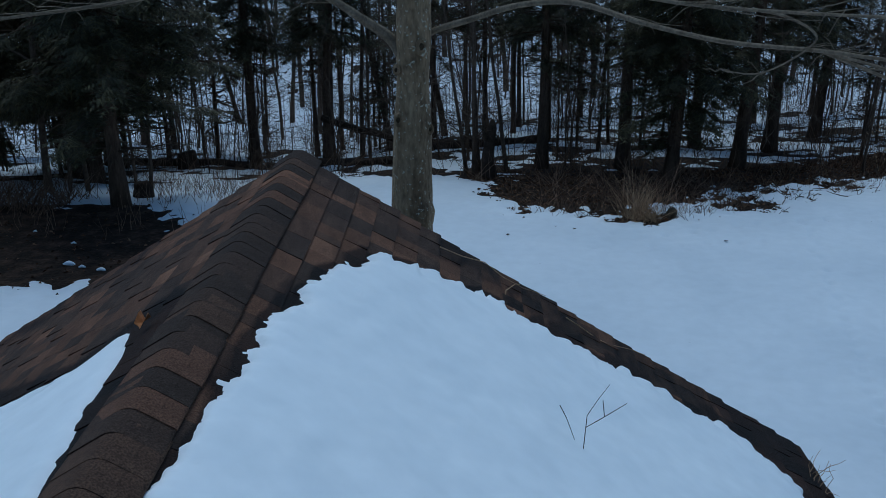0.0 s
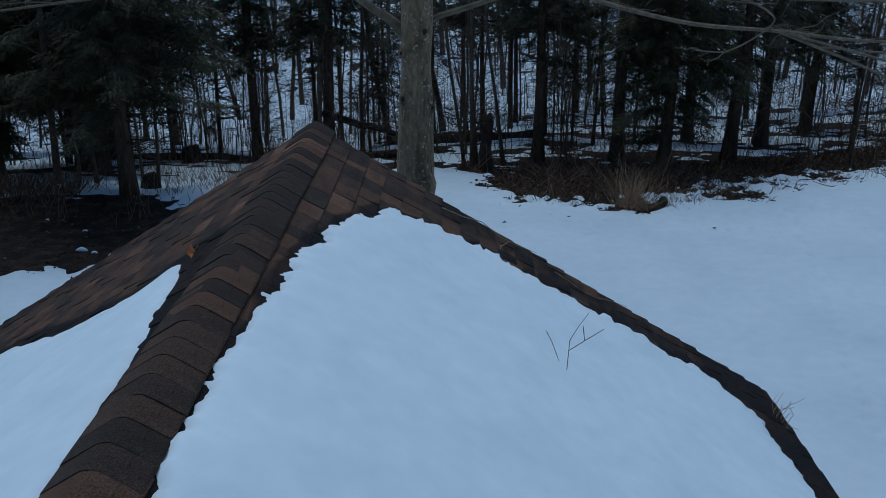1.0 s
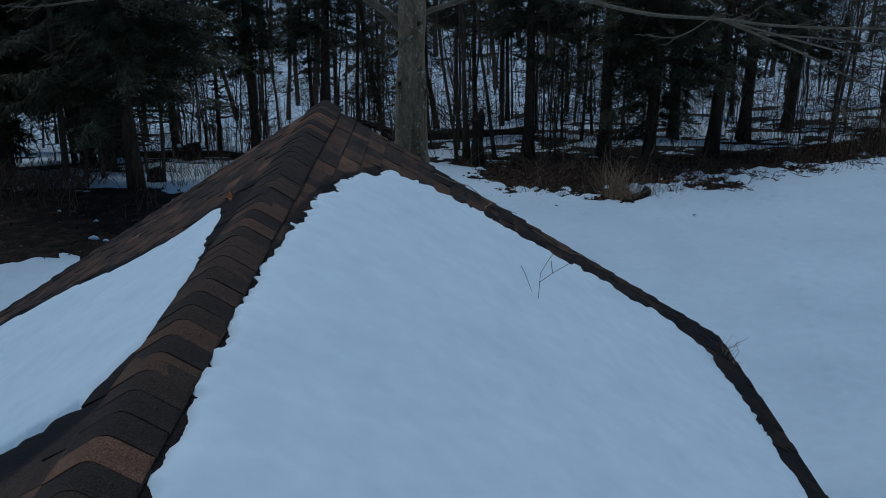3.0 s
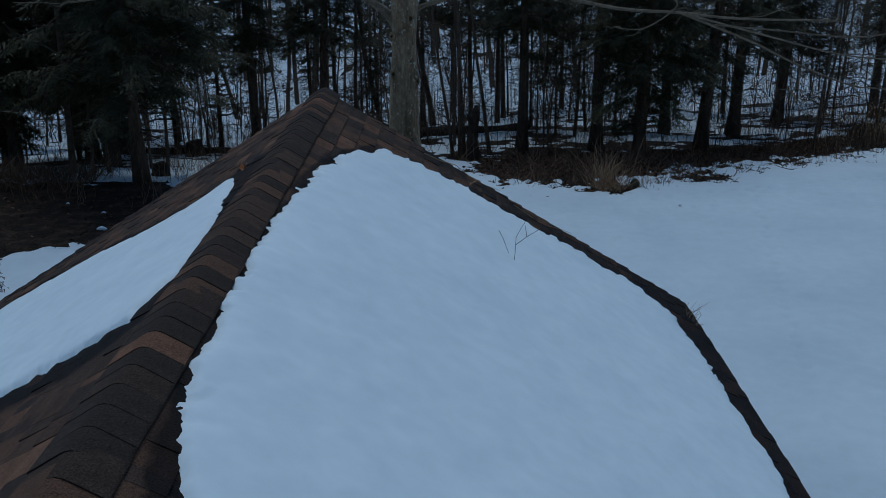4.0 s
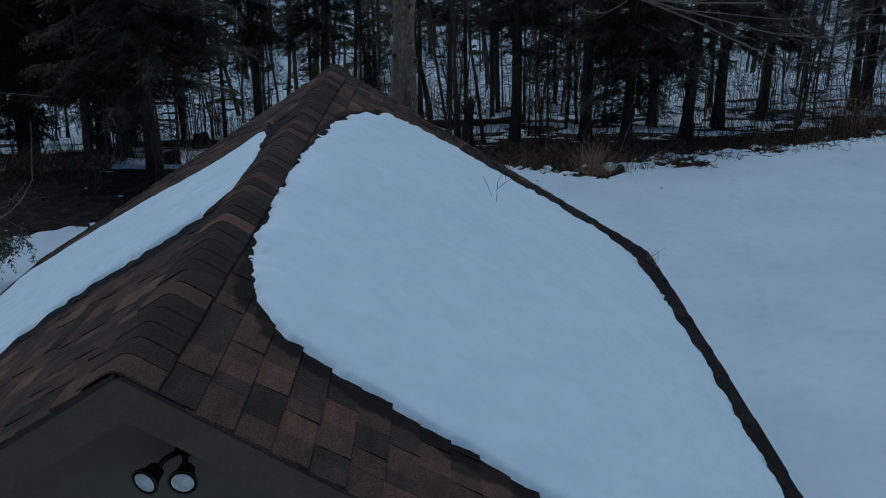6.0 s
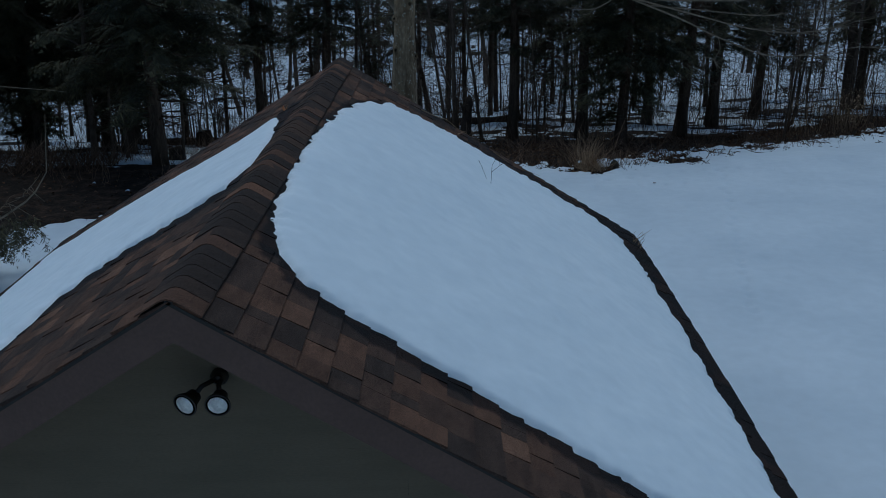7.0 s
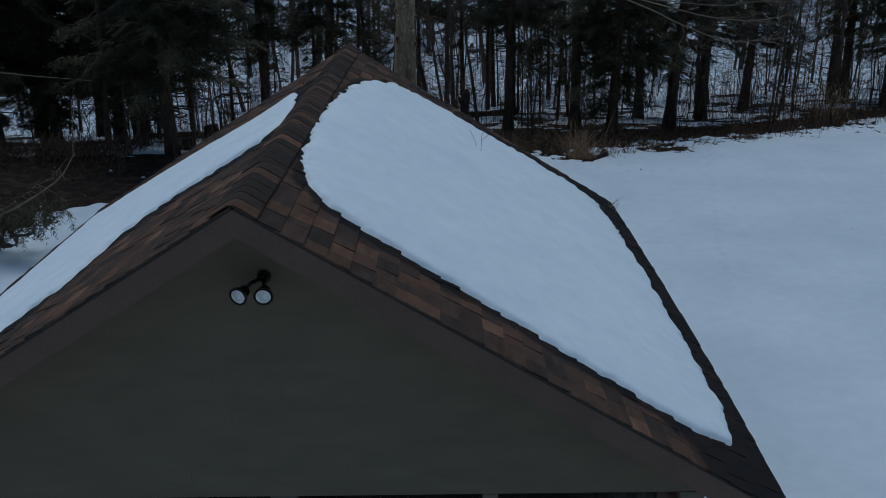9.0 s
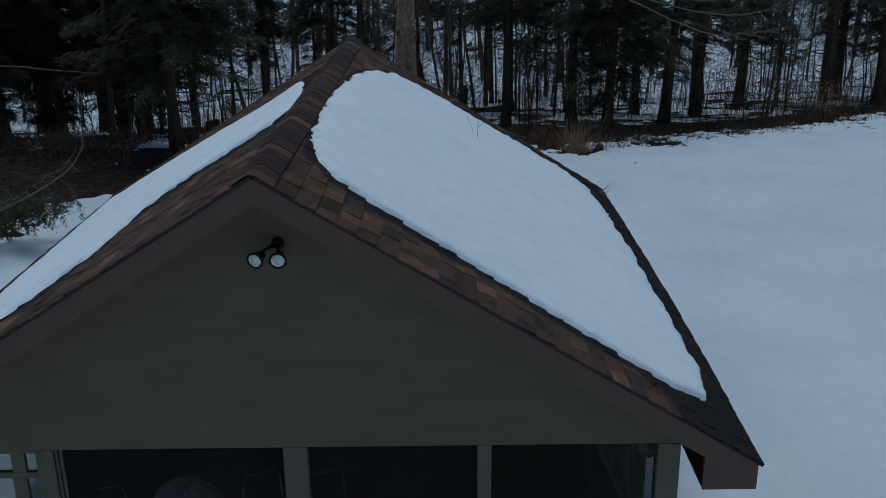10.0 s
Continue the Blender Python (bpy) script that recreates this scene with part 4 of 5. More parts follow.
def stems(geo, x, y, n, spread, height, rng, r=0.006, lean=0.6, sides=3):
    for _ in range(n):
        a, d = rng.uniform(0, 6.28), rng.uniform(0, spread)
        bx, by = x + d * math.cos(a), y + d * math.sin(a)
        z = ground_z(bx, by) - 0.02
        h = height * rng.uniform(0.5, 1.15)
        l = lean * rng.uniform(0.2, 1.0) * h
        t = rng.uniform(0, 6.28)
        q = (bx + l * math.cos(t), by + l * math.sin(t), z + h)
        geo.tube(bent((bx, by, z), q, 0.06 * height, 3, rng), [r, r * 0.85, r * 0.6, r * 0.3], sides)


ur = random.Random(5)
g = Geo()
stems(g, 4.75, 20.3, 120, 0.32, 0.85, ur, 0.004, 0.8)
stems(g, 4.75, 20.3, 70, 0.5, 0.6, ur, 0.004, 1.9)
stems(g, 4.85, 20.1, 150, 0.36, 0.22, ur, 0.006, 1.6)
solid("grass_clump", g, M_DRY, "tuft of dry tan grass at the edge of the snow", "grass clump", kind="stuff")
g = Geo()
for _ in range(150):
    a, d = ur.uniform(0, 6.28), math.sqrt(ur.uniform(0, 1))
    stems(g, 4.7 + 2.7 * d * math.cos(a), 23.3 + 2.5 * d * math.sin(a), 4, 0.35, 0.26, ur, 0.007, 2.2)
for _ in range(20):
    a, d = ur.uniform(0, 6.28), math.sqrt(ur.uniform(0, 1))
    stems(g, 4.6 + 2.7 * d * math.cos(a), 22.6 + 1.9 * d * math.sin(a), 4, 0.3, 0.85, ur, 0.008, 1.3)
for _ in range(14):
    stems(g, ur.uniform(2.6, 7.0), ur.uniform(20.8, 23.0), 3, 0.3, 1.0, ur, 0.008, 1.5)
for _ in range(150):
    x = ur.uniform(6.5, 18)
    stems(g, x, 23.6 + 0.6 * (x - 8.3) + ur.uniform(0, 3.0), 3, 0.3, 0.4, ur, 0.007, 1.2)
for _ in range(24):
    x = ur.uniform(11.5, 19)
    stems(g, x, 22.8 + 0.6 * (x - 8.3) + ur.uniform(0.6, 2.6), 6, 0.3, 1.25, ur, 0.008, 0.45)
for _ in range(120):
    stems(g, ur.uniform(-11, -3), ur.uniform(19, 26), 3, 0.4, 0.6, ur, 0.006, 0.8)
for _ in range(420):
    y = ur.uniform(25, 46)
    stems(g, ur.uniform(-0.4, 0.62) * (y + 3), y, 3, 0.5, 1.0, ur, 0.007, 1.3)
for _ in range(160):
    stems(g, ur.uniform(2.4, 7.2), ur.uniform(20.2, 21.6), 3, 0.3, 0.3, ur, 0.006, 1.2)
for _ in range(40):
    x = ur.uniform(9.5, 17)
    stems(g, x, 24.0 + 0.6 * (x - 8.3) + ur.uniform(0, 4.0), 3, 0.2, 2.2, ur, 0.007, 0.5)
for _ in range(26):
    x = ur.uniform(6.6, 15)
    stems(g, x, 21.9 + 0.6 * (x - 8.3) + ur.uniform(-0.5, 0.8), 5, 0.25, 0.32, ur, 0.006, 1.1)
for _ in range(300):
    stems(g, ur.uniform(-12.5, -7.6), ur.uniform(20.2, 22.2), 4, 0.35, 0.6, ur, 0.009, 1.4)
for _ in range(60):
    stems(g, ur.uniform(-6.4, -3.8), ur.uniform(21.2, 24.5), 4, 0.4, 0.7, ur, 0.005, 0.9)
for _ in range(40):
    stems(g, ur.uniform(1.2, 7.5), ur.uniform(24.5, 29.5), 4, 0.5, 0.75, ur, 0.008, 1.6)
solid("thicket", g, M_BRUSH, "tangled reddish brown brush at the wood edge", "brush", kind="stuff")

g = Geo()
for _ in range(620):
    y = ur.uniform(26, 47)
    stems(g, ur.uniform(-0.34, 0.6) * (y + 3), y, 2, 0.5, ur.uniform(0.8, 2.4), ur, 0.006 + 0.00012 * (y - 26), 0.9)
for _ in range(520):
    # bowed twigs reaching sideways
    y = ur.uniform(27, 46)
    x = ur.uniform(-0.34, 0.6) * (y + 3)
    p = Vector((x, y, ground_z(x, y) + ur.uniform(0.3, 2.8)))
    q = p + Vector((ur.choice((-1, 1)) * ur.uniform(0.6, 1.8), ur.uniform(-0.4, 0.4), ur.uniform(-0.5, 0.4)))
    root = (x + ur.uniform(-0.1, 0.1), y, ground_z(x, y) - 0.02)
    g.tube([root, p.lerp(Vector(root), 0.4), p, p.lerp(q, 0.5) + Vector((0, 0, 0.08)), q], [0.011, 0.010, 0.009, 0.007, 0.004], 3)
solid("brushwood", g, M_SAPLING, "tangled leafless twigs between the trees", "brush", kind="stuff")

g = Geo()
for _ in range(150):
    x = ur.uniform(6.8, 18)
    stems(g, x, 22.9 + 0.6 * (x - 8.3) + ur.gauss(0, 0.7), 3, 0.2, 0.36, ur, 0.007, 1.0)
for _ in range(26):
    stems(g, ur.uniform(2.6, 6.2), ur.uniform(19.9, 20.8), 5, 0.22, 0.24, ur, 0.006, 1.6)
solid("weeds", g, M_SAPLING, "dark dead weed stalks poking out of snow", "weeds", kind="stuff")

g = Geo()
for _ in range(16):
    x = ur.uniform(12.2, 15.6)
    y = 22.8 + 0.6 * (x - 8.3) + ur.uniform(0.4, 1.8)
    stems(g, x, y, 5, 0.25, 1.3, ur, 0.006, 0.35)
    for _ in range(26):
        c = Vector((x + ur.gauss(0, 0.28), y + ur.gauss(0, 0.28), ground_z(x, y) + ur.uniform(0.35, 1.3)))
        u = Vector((ur.uniform(-1, 1), ur.uniform(-1, 1), ur.uniform(-1.6, -0.2))).normalized() * ur.uniform(0.05, 0.1)
        w = Vector((ur.uniform(-1, 1), ur.uniform(-1, 1), 0)).normalized() * 0.025
        k = len(g.v)
        g.v.extend([tuple(c), tuple(c + u * 0.5 + w), tuple(c + u), tuple(c + u * 0.5 - w)])
        g.f.append((k, k + 1, k + 2, k + 3))
solid("dried_shrub", g, M_DRY, "pale dried leaves hanging on leafless shrubs", "shrub", kind="stuff")
leaves = Geo()
for k in range(15000):
    if k % 14 == 0:
        x, y = ur.uniform(-13.5, -4.6), ur.uniform(15.2, 24)
    elif k % 3 == 1:
        x, y = ur.uniform(1.2, 8.0), ur.uniform(19.8, 26.5)
    else:
        x = ur.uniform(6, 18)
        y = 22.6 + 0.6 * (x - 8.3) + ur.uniform(-0.5, 4.0)
    if k % 700 == 5:
        x = ur.uniform(1.6, 15)
        y = (20.4 if x < 6.8 else 22.4 + 0.6 * (x - 8.3)) - abs(ur.gauss(0, 0.8))
    elif snow_depth(x, y) > ur.uniform(0.0, 0.12):
        continue
    z = max(ground_z(x, y) - 0.015, snow_top(x, y)) + ur.uniform(0.0, 0.03)
    a, r = ur.uniform(0, 6.28), ur.uniform(0.02, 0.055)
    u = Vector((math.cos(a), math.sin(a), ur.uniform(-0.5, 0.5))) * r
    w = Vector((-math.sin(a), math.cos(a), ur.uniform(-0.5, 0.7))) * r * 0.65
    c = Vector((x, y, z))
    i = len(leaves.v)
    leaves.v.extend([tuple(c - u), tuple(c - w + Vector((0, 0, 0.02))), tuple(c + u), tuple(c + w + Vector((0, 0, 0.02)))])
    leaves.f.extend([(i, i + 1, i + 2), (i, i + 2, i + 3)])
tagged(new("fallen_leaves", leaves.mesh("fallen_leaves", M_LITTER)), "brown fallen leaves on bare ground", "leaves", kind="stuff")


def log(p, q, r, label):
    g = Geo()
    pts = bent(p, q, 0.08, 8, ur)
    g.tube(pts, [r * (1.0 - 0.05 * i) for i in range(9)], 9, 0.2, ur.uniform(0, 9))
    solid("fallen_log", g, M_ROT, label, "log", smooth=True)


def gz(x, y, h=0.0):
    return (x, y, ground_z(x, y) + h)


log(gz(-10.5, 32.0, 0.1), gz(-5.9, 31.4, 0.1), 0.16, "dark fallen log lying in snow behind the stump")
log(gz(-3.4, 31.6, 1.6), gz(0.1, 29.6, 0.2), 0.13, "dark fallen trunk leaning across the wood floor")
log(gz(-3.9, 31.8, 0.1), gz(-0.6, 28.9, 0.12), 0.2, "dark fallen log half sunk in snow")
log(gz(-0.2, 31.0, 0.14), gz(4.0, 32.6, 0.2), 0.24, "long dark fallen log lying across the snow")
g = Geo()
sxp, syp = -7.75, 31.0
g.tube([gz(sxp, syp, -0.1), gz(sxp, syp, 0.15), gz(sxp - 0.02, syp, 0.36), gz(sxp - 0.05, syp, 0.55)], [0.42, 0.33, 0.29, 0.27], 12, 0.3, 4)
solid("stump", g, M_ROT, "dark broken stump standing in snow", "stump", smooth=True)
g = Geo()
g.tube([gz(-6.35, 22.3, -0.1), gz(-6.35, 22.3, 0.1), gz(-6.34, 22.3, 0.3), gz(-6.37, 22.3, 0.42)], [0.30, 0.23, 0.20, 0.16], 12, 0.35, 8)
solid("stump", g, M_ROT, "small dark stump among bare stems in snow", "stump", smooth=True)
g = Geo()
g.tube([gz(1.76, 25.4, -0.1), gz(1.77, 25.4, 0.12), gz(1.76, 25.4, 0.5), gz(1.80, 25.4, 0.95), gz(1.86, 25.4, 1.3), gz(1.87, 25.4, 1.52)], [0.30, 0.21, 0.16, 0.14, 0.12, 0.05], 12, 0.35, 6)
g.tube([gz(1.80, 25.4, 0.8), gz(1.66, 25.3, 1.15), gz(1.60, 25.3, 1.3)], [0.07, 0.05, 0.02], 7, 0.3, 2)
solid("snag", g, M_ROT, "dark broken tree stub at the edge of the snow", "stump", smooth=True)
g = Geo()
g.tube([gz(5.45, 20.25, -0.05), gz(5.45, 20.25, 0.08), gz(5.46, 20.25, 0.16), gz(5.47, 20.25, 0.2)], [0.09, 0.10, 0.07, 0.02], 8, 0.5, 1)
solid("rock", g, M_ROCK, "small dark rock at the edge of the snow", "rock")
for x, y, r in ((-6.55, 18.6, 0.05), (-6.2, 17.45, 0.11), (-5.9, 17.3, 0.06), (-5.5, 17.15, 0.08), (-7.6, 19.3, 0.04)):
    g = Geo()
    g.tube([gz(x - r, y, 0.0), gz(x - 0.6 * r, y + 0.02, 0.005), gz(x, y + 0.03, 0.01), gz(x + 0.7 * r, y, 0.005), gz(x + 1.1 * r, y, 0.0)], [0.01, 0.3 * r, 0.42 * r, 0.35 * r, 0.01], 9, 0.5, x)
    solid("snow_lump", g, M_SNOW_GROUND, "small lump of old snow on dark leaf litter", "snow", "snow lumps on the bank", smooth=True)
# twig standing in the roof snow
g = Geo()
for pts in ([(1.51, 4.83, 3.30), (1.52, 4.83, 3.48), (1.56, 4.82, 3.56), (1.61, 4.83, 3.63)], [(1.515, 4.83, 3.42), (1.59, 4.8, 3.49), (1.69, 4.83, 3.54)],
            [(1.59, 4.8, 3.49), (1.58, 4.8, 3.57)], [(1.40, 4.83, 3.53), (1.43, 4.83, 3.47), (1.47, 4.83, 3.36)]):
    g.tube(pts, [0.0021 - 0.0003 * i for i in range(len(pts))], 5)
solid("twig", g, M_CONIFER_BARK, "small dark forked twig stuck in roof snow", "twig")
log(gz(-15.0, 25.3, 0.12), gz(-9.6, 27.6, 0.12), 0.14, "dark fallen log lying under hemlocks")

# ---- house details ----


def lathe(profile, sides=20):
    """Rings of (distance along -y, radius)."""
    g = Geo()
    v, f = [], []
    for y, r in profile:
        for k in range(sides):
            a = 2 * math.pi * k / sides
            v.append((r * math.cos(a), -y, r * math.sin(a)))
    for i in range(len(profile) - 1):
        for k in range(sides):
            a, b = i * sides + k, i * sides + (k + 1) % sides
            f.append((a, b, b + sides, a + sides))
    f.append(tuple(range(sides)))
    f.append(tuple((len(profile) - 1) * sides + k for k in range(sides))[::-1])
    g.add(v, f)
    return g


flood = thing("floodlight", "twin bullet floodlight with clear bulbs on a gable wall", "light fixture")
flood.location = (0.03, WALL_Y, 3.575)
part("mounting_plate", lathe([(0.0, 0.042), (0.022, 0.042), (0.032, 0.034), (0.045, 0.02)], 18), M_METAL, flood, smooth=True)
for bx, turn in ((-0.112, -20), (0.016, 2)):
    tip = Vector((bx, -0.10, -0.062))
    g = Geo()
    g.tube([(0.012 if bx > 0 else -0.02, -0.035, -0.005), (bx * 0.6, -0.075, -0.015), tip], [0.012, 0.012, 0.014], 8)
    part("arm", g, M_METAL, flood, smooth=True)
    hold = part("holder", lathe([(-0.03, 0.018), (-0.02, 0.034), (0.02, 0.04), (0.05, 0.058), (0.062, 0.060), (0.062, 0.054)], 22), M_METAL, flood, smooth=True)
    hold.matrix_basis = Matrix.Translation(tip) @ pose(0, 0, 0, 8, 0, turn)
    bulb = part("bulb", lathe([(0.052, 0.053), (0.060, 0.050), (0.066, 0.036), (0.0685, 0.018), (0.069, 0.006), (0.069, 0.001)], 22), M_BULB, hold, "clear ribbed bulb face", smooth=True)

# glazed door beside the windows
door = thing("door_1", "dark glazed door with two rows of panes", "door", kind="structure")
for nm, x0, x1, z0, z1 in (("stile", -1.84, -1.792, -0.5, 2.015), ("stile", -2.655, -2.60, -0.5, 2.015), ("rail", -2.60, -1.84, 1.78, 1.83), ("rail", -2.60, -1.84, 1.985, 2.015),
                           ("muntin", -2.02, -1.92, 1.83, 1.985), ("muntin", -2.03, -1.93, -0.5, 1.78)):
    g = Geo()
    g.box(x0, x1, WALL_Y + 0.01, WALL_Y + 0.055, z0, z1)
    part(nm, bevelled(g, 0.003), M_TRIM, door)
g = Geo()
g.box(-2.60, -1.84, WALL_Y + 0.03, WALL_Y + 0.036, -0.45, 1.99)
part("pane", g, M_GLASS, door).visible_shadow = False

# sheet added behind the panes to dim the daylight showing through
g = Geo()
g.box(-2.60, -1.84, WALL_Y + 0.042, WALL_Y + 0.046, -0.45, 1.99)
part("insect_screen", g, M_SCREEN, door)

# things seen through the glass
g = Geo()
rc = random.Random(3)
LX, LY, LZ = -1.0, 1.2, 1.35
for i in range(22):
    rows = []
    for a in (2 * math.pi * i / 22, 2 * math.pi * (i + 1) / 22):
        dip = 0.015 * ((i if a == 2 * math.pi * i / 22 else i + 1) % 2)
        rows += [(LX + r * math.cos(a), LY + r * math.sin(a), LZ - fall - dip * min(1, r * 8)) for r, fall in ((0.0, 0.0), (0.14, 0.05), (0.24, 0.14), (0.31, 0.26 + rc.uniform(-0.015, 0.015)))]
    low = [(p[0], p[1], p[2] - 0.01) for p in rows]
    g.add(rows + low, [(0, 1, 5), (1, 2, 6, 5), (2, 3, 7, 6), (8, 13, 9), (9, 13, 14, 10), (10, 14, 15, 11), (3, 11, 15, 7)])
shade = thing("table_lamp", "pale pleated shade lamp behind dark glass", "lamp")
part("shade", g, M_FABRIC, shade)
g = Geo()
g.tube([(LX, LY, FLOOR), (LX, LY, FLOOR + 0.03), (LX, LY, FLOOR + 0.05), (LX, LY, LZ - 0.02)], [0.15, 0.15, 0.014, 0.012], 12)
part("stand", g, M_METAL, shade)


def chair(x, y, turn, size=1.0):
    c = thing("metal_chair", "dark metal frame chair behind glass", "chair", "chairs on the porch")
    g = Geo()
    g.tube([(-0.24, 0, 0), (-0.15, 0.02, 1.68), (-0.12, 0.03, 1.73), (0.12, 0.03, 1.73), (0.15, 0.02, 1.68), (0.24, 0, 0)], [0.008] * 6, 6)
    part("back_frame", g, M_FRAME, c)
    g = Geo()
    g.box(-0.24, 0.24, -0.45, 0.0, 0.80, 0.83)
    part("seat", bevelled(g), M_FABRIC, c)
    for lx in (-0.22, 0.22):
        g = Geo()
        g.tube([(lx, -0.43, 0), (lx, -0.43, 0.80)], [0.013, 0.013], 6)
        part("leg", g, M_FRAME, c)
    c.matrix_basis = pose(x, y, FLOOR, 0, 0, turn) @ Matrix.Scale(size, 4)


M_FRAME = material("grey_metal", [(0.3, (0.22, 0.20, 0.18)), (0.7, (0.32, 0.30, 0.27))], 10, 0.35, 0.05, 60, metal=0.6)
chair(-0.36, 1.2, 25)
chair(0.15, 1.2, 20)
chair(-1.65, 1.25, 15, 0.91)
# curtain drawn aside toward its tie
g = Geo()
CW, CH = 41, 12
v = []
for d in (0.0, 0.005):
    for j in range(CH):
        z = HEAD + 0.08 - j * (HEAD + 0.08) / (CH - 1)
        x0 = 2.20 + 0.32 * step(0.0, 1.0, (2.1 - z) / 1.0)
        for k in range(CW):
            u = k / (CW - 1)
            v.append((x0 + (2.565 - x0) * u, WALL_Y + 0.22 + 0.035 * math.sin(u * 13 + 1.4 * z) + 0.012 * math.sin(u * 31) + d, z))
m2 = CW * CH
f = []
for j in range(CH - 1):
    for k in range(CW - 1):
        a = j * CW + k
        f += [(a, a + 1, a + CW + 1, a + CW), (m2 + a, m2 + a + CW, m2 + a + CW + 1, m2 + a + 1)]
g.add(v, f)
M_CURTAIN = material("grey_curtain", [(0.3, (0.20, 0.165, 0.14)), (0.7, (0.34, 0.29, 0.25))], 6, 0.9, 0.2, 80)
solid("curtain", g, M_CURTAIN, "grey gathered curtain hanging inside a window", "curtain", smooth=True)
M_DISC = material("red_brown_wood", [(0.3, (0.045, 0.018, 0.012)), (0.7, (0.075, 0.030, 0.020))], 14, 0.5, 0.2, 60)
g = lathe([(0.0, 0.085), (0.012, 0.085), (0.012, 0.072), (0.006, 0.068), (0.008, 0.042), (0.014, 0.038), (0.014, 0.012), (0.022, 0.010)], 26)
plate = solid("wall_disc", g, M_DISC, "round brown disc hanging in a window corner", "ornament", smooth=True)
plate.location = (2.597, WALL_Y + 0.045, 1.965)

# ---- leaves, twigs and litter ----
g = Geo()
c0 = Vector(on_roof(0.285, 4.5, -1, 0.010))
v = []
for k in range(10):
    a = 2 * math.pi * k / 10
    r = 0.042 * (1.0 if k % 2 == 0 else 0.62)
    v.append(c0 + Vector((0.6 * r * math.cos(a), 1.7 * r * math.sin(a), 0.022 * math.cos(2 * a) + 0.030 + 0.2 * r * math.sin(3 * a))))
top = c0 + Vector((0, 0, 0.012))
g.add([tuple(top)] + [tuple(p) for p in v] + [tuple(p - Vector((0, 0, 0.003))) for p in v], [(0, 1 + k, 1 + (k + 1) % 10) for k in range(10)] + [(1 + k, 11 + k, 11 + (k + 1) % 10, 1 + (k + 1) % 10) for k in range(10)])
solid("dead_leaf", g, M_LEAF, "curled orange-brown dead leaf on roof shingles", "leaf")

rt = random.Random(19)


def loose_twig(pts, r, label):
    g = Geo()
    g.tube(pts, [r * (1 - 0.6 * i / (len(pts) - 1)) for i in range(len(pts))], 5)
    solid("twig", g, M_DRY, label, "twig", "loose twigs on the roof")


for s0, y0, s1, y1 in ((1.0, 6.45, 1.75, 6.62), (1.9, 6.5, 2.5, 6.6), (1.45, 6.3, 1.55, 6.55)):
    a, b = Vector(on_roof(s0, y0, 1, 0.012)), Vector(on_roof(s1, y1, 1, 0.03))
    loose_twig(bent(a, b, 0.03, 5, rt), 0.004, "thin tan twig lying on roof shingles")
loose_twig(bent(on_roof(0.66, 6.70, 1, 0.0), on_roof(0.60, 6.66, 1, 0.16), 0.008, 4, rt), 0.0028, "thin dark twig standing at the roof edge")
for _ in range(9):
    a = Vector(on_roof(3.72 + rt.uniform(-0.06, 0.05), 6.35 + rt.uniform(-0.25, 0.2), 1, 0.005))
    b = a + Vector((rt.uniform(-0.05, 0.16), rt.uniform(-0.22, 0.2), rt.uniform(0.03, 0.17)))
    loose_twig(bent(a, b, 0.02, 4, rt), 0.0028, "thin dry twig tangled at the roof corner")

# small debris on the snow near the wood edge
for _ in range(46):
    x = rt.uniform(6.0, 15.0)
    y = 22.2 + 0.55 * (x - 8.3) - abs(rt.gauss(0, 0.8))
    z = snow_top(x, y)
    g = Geo()
    a = rt.uniform(0, 6.28)
    l = rt.uniform(0.12, 0.5)
    p = Vector((x, y, z + 0.005))
    q = p + Vector((math.cos(a) * l, math.sin(a) * l, rt.uniform(0.0, 0.25) * l))
    g.tube(bent(p, q, 0.05, 3, rt), [0.012, 0.011, 0.009, 0.005], 5)
    for _ in range(2):
        w = p.lerp(q, 0.6)
        g.tube([w, w + Vector((rt.uniform(-0.15, 0.15), rt.uniform(-0.15, 0.15), rt.uniform(0.02, 0.14)))], [0.007, 0.003], 4)
    solid("fallen_twig", g, M_SAPLING, "dark fallen twig lying on snow", "twig", "twigs on the snow")

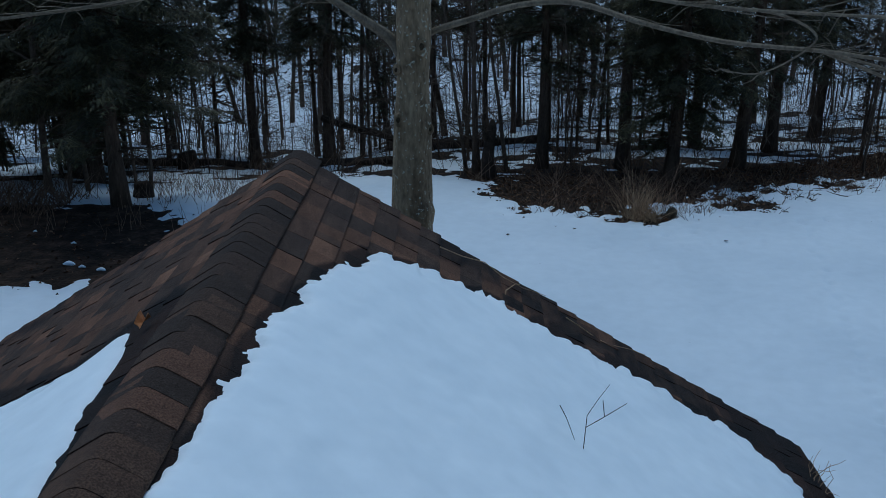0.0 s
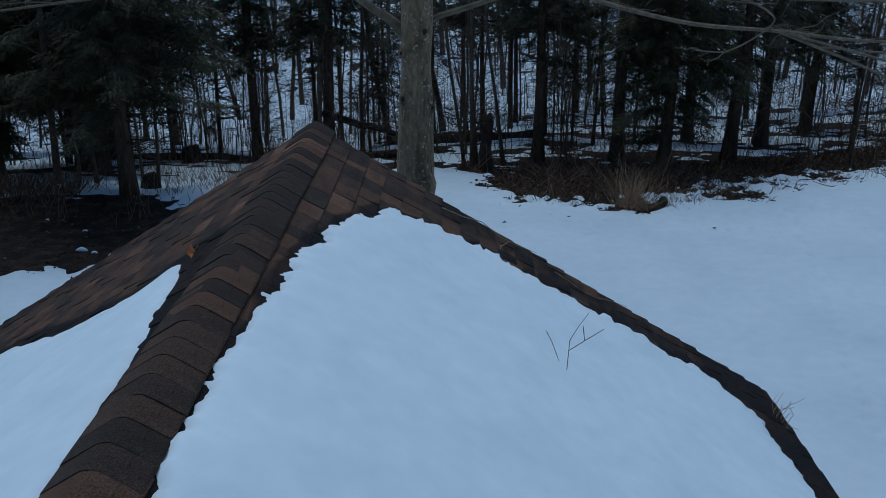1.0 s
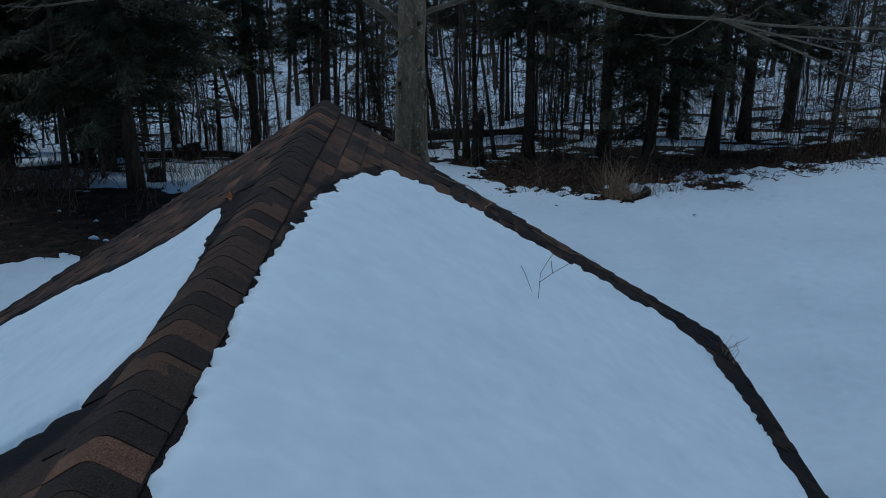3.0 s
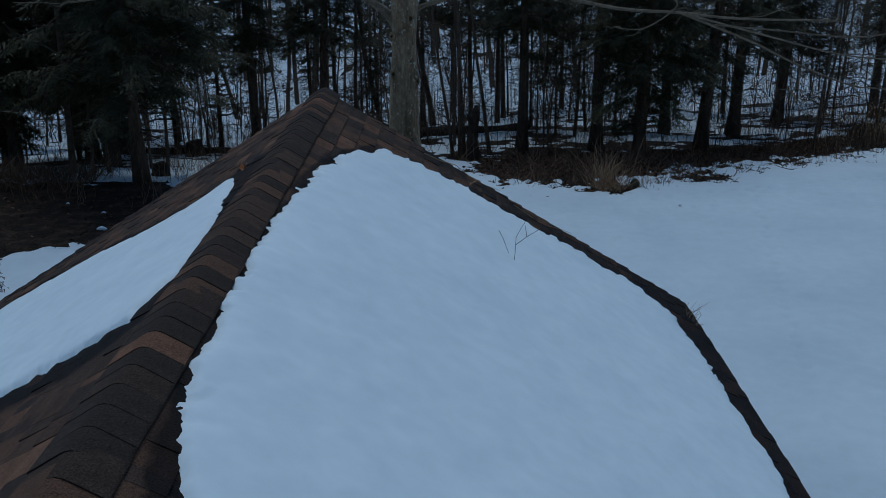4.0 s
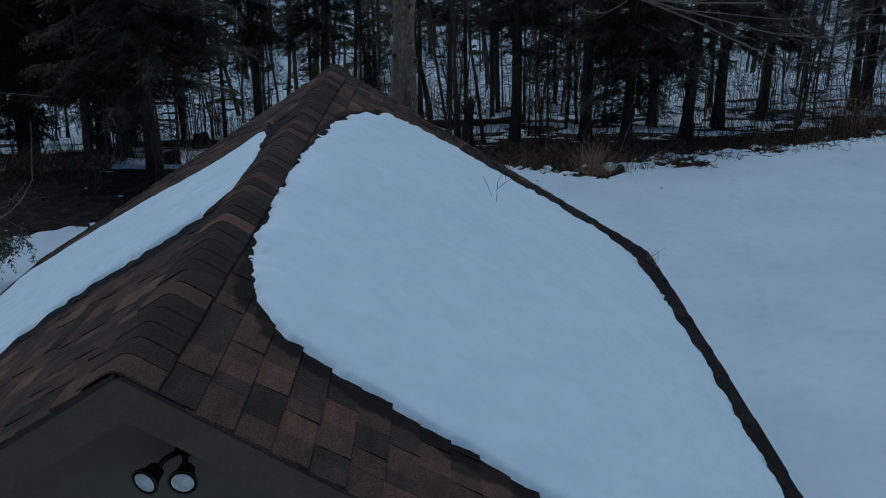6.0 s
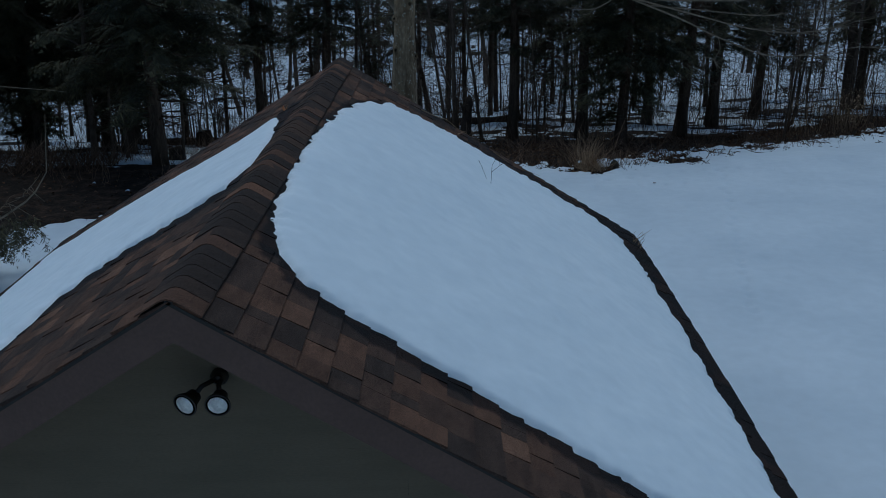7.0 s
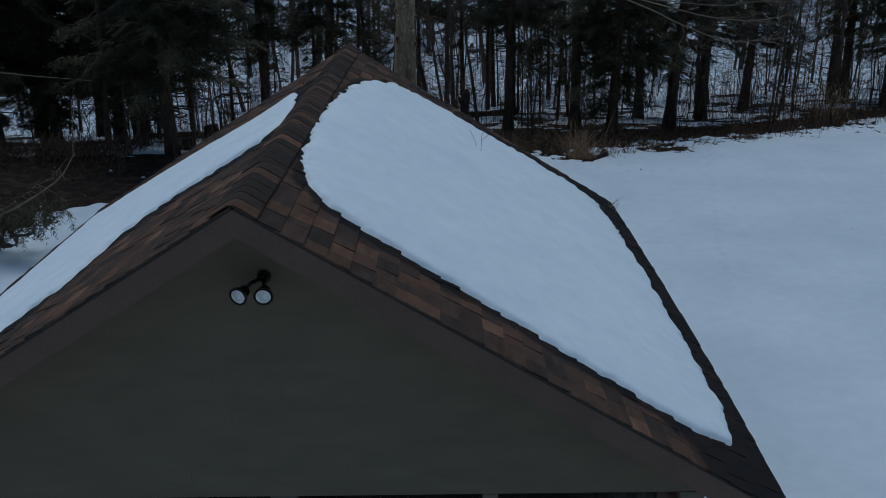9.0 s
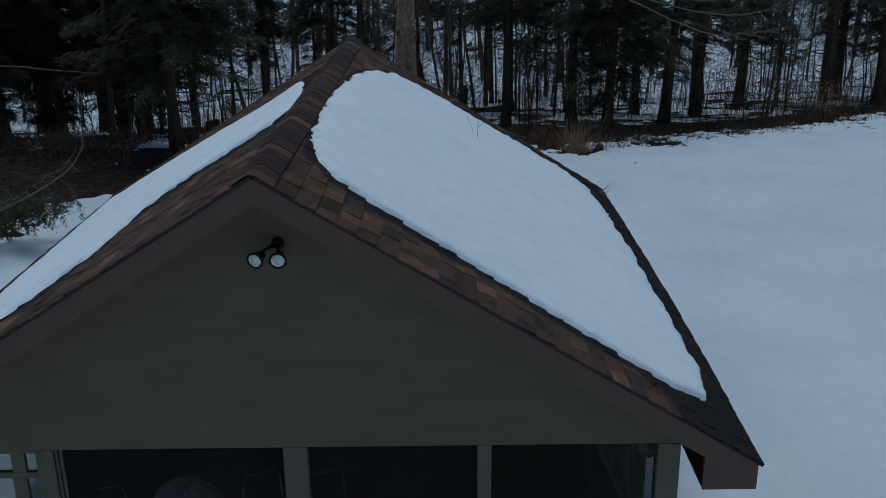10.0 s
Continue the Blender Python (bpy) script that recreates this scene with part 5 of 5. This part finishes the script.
# low hemlock bough hanging beside the house
bough = thing("hemlock_sapling", "young hemlock with a bare curved branch over snow", "tree")
g = Geo()
g.tube(bent((-7.6, 11.2, ground_z(-7.6, 11.2) - 0.05), (-7.2, 11.6, 0.5), 0.04, 4, rt), [0.05, 0.045, 0.04, 0.035, 0.03], 7)
g.tube([(-7.2, 11.6, 0.5), (-6.75, 11.85, 0.68), (-6.43, 12.0, 0.85), (-6.1, 12.2, 1.06), (-5.95, 12.3, 1.21), (-5.80, 12.5, 1.5), (-5.86, 12.8, 2.0), (-5.89, 13.0, 2.4)], [0.026, 0.022, 0.018, 0.015, 0.012, 0.009, 0.007, 0.005], 7)
for _ in range(30):
    p = Vector((-7.2, 11.6, 0.5)).lerp(Vector((-5.85, 12.4, 1.4)), rt.uniform(0.1, 1))
    g.tube(bent(p, p + Vector((rt.uniform(-0.35, 0.35), rt.uniform(-0.3, 0.3), rt.uniform(-0.45, 0.2))), 0.03, 3, rt), [0.007, 0.006, 0.004, 0.002], 4)
g.tube(bent((-7.9, 12.3, 3.15), (-5.25, 12.5, 2.88), 0.03, 7, rt), [0.013 - 0.0013 * i for i in range(8)], 6)
g.tube(bent((-7.6, 11.2, ground_z(-7.6, 11.2)), (-7.9, 12.3, 3.15), 0.03, 5, rt), [0.05, 0.045, 0.04, 0.03, 0.025, 0.02], 7)
part("trunk", g, M_BRANCH, bough, smooth=True)
g = Geo()
for _ in range(110):
    u = rt.random() ** 1.1
    p = Vector((-8.1, 12.3, 0.42)).lerp(Vector((-6.15, 12.3, 0.70)), u) + Vector((0, rt.uniform(-0.5, 0.6), rt.uniform(-0.12, 0.06)))
    a, l = rt.uniform(0, 6.28), rt.uniform(0.35, 0.95) * (1.0 - 0.4 * u)
    out = Vector((math.cos(a), math.sin(a), 0))
    for k in range(int(l / 0.055)):
        v = k * 0.055 / l
        q = p + out * (0.30 * l * math.sqrt(v)) - Vector((0, 0, l * v))
        b = rt.uniform(0, 6.28)
        spray(g, q, out * 0.4 + Vector((0.5 * math.cos(b), 0.5 * math.sin(b), -0.7)), rt.uniform(0.12, 0.24) * (1.2 - 0.5 * v), rt, 0.028)
part("crown", g, M_NEEDLE, bough)
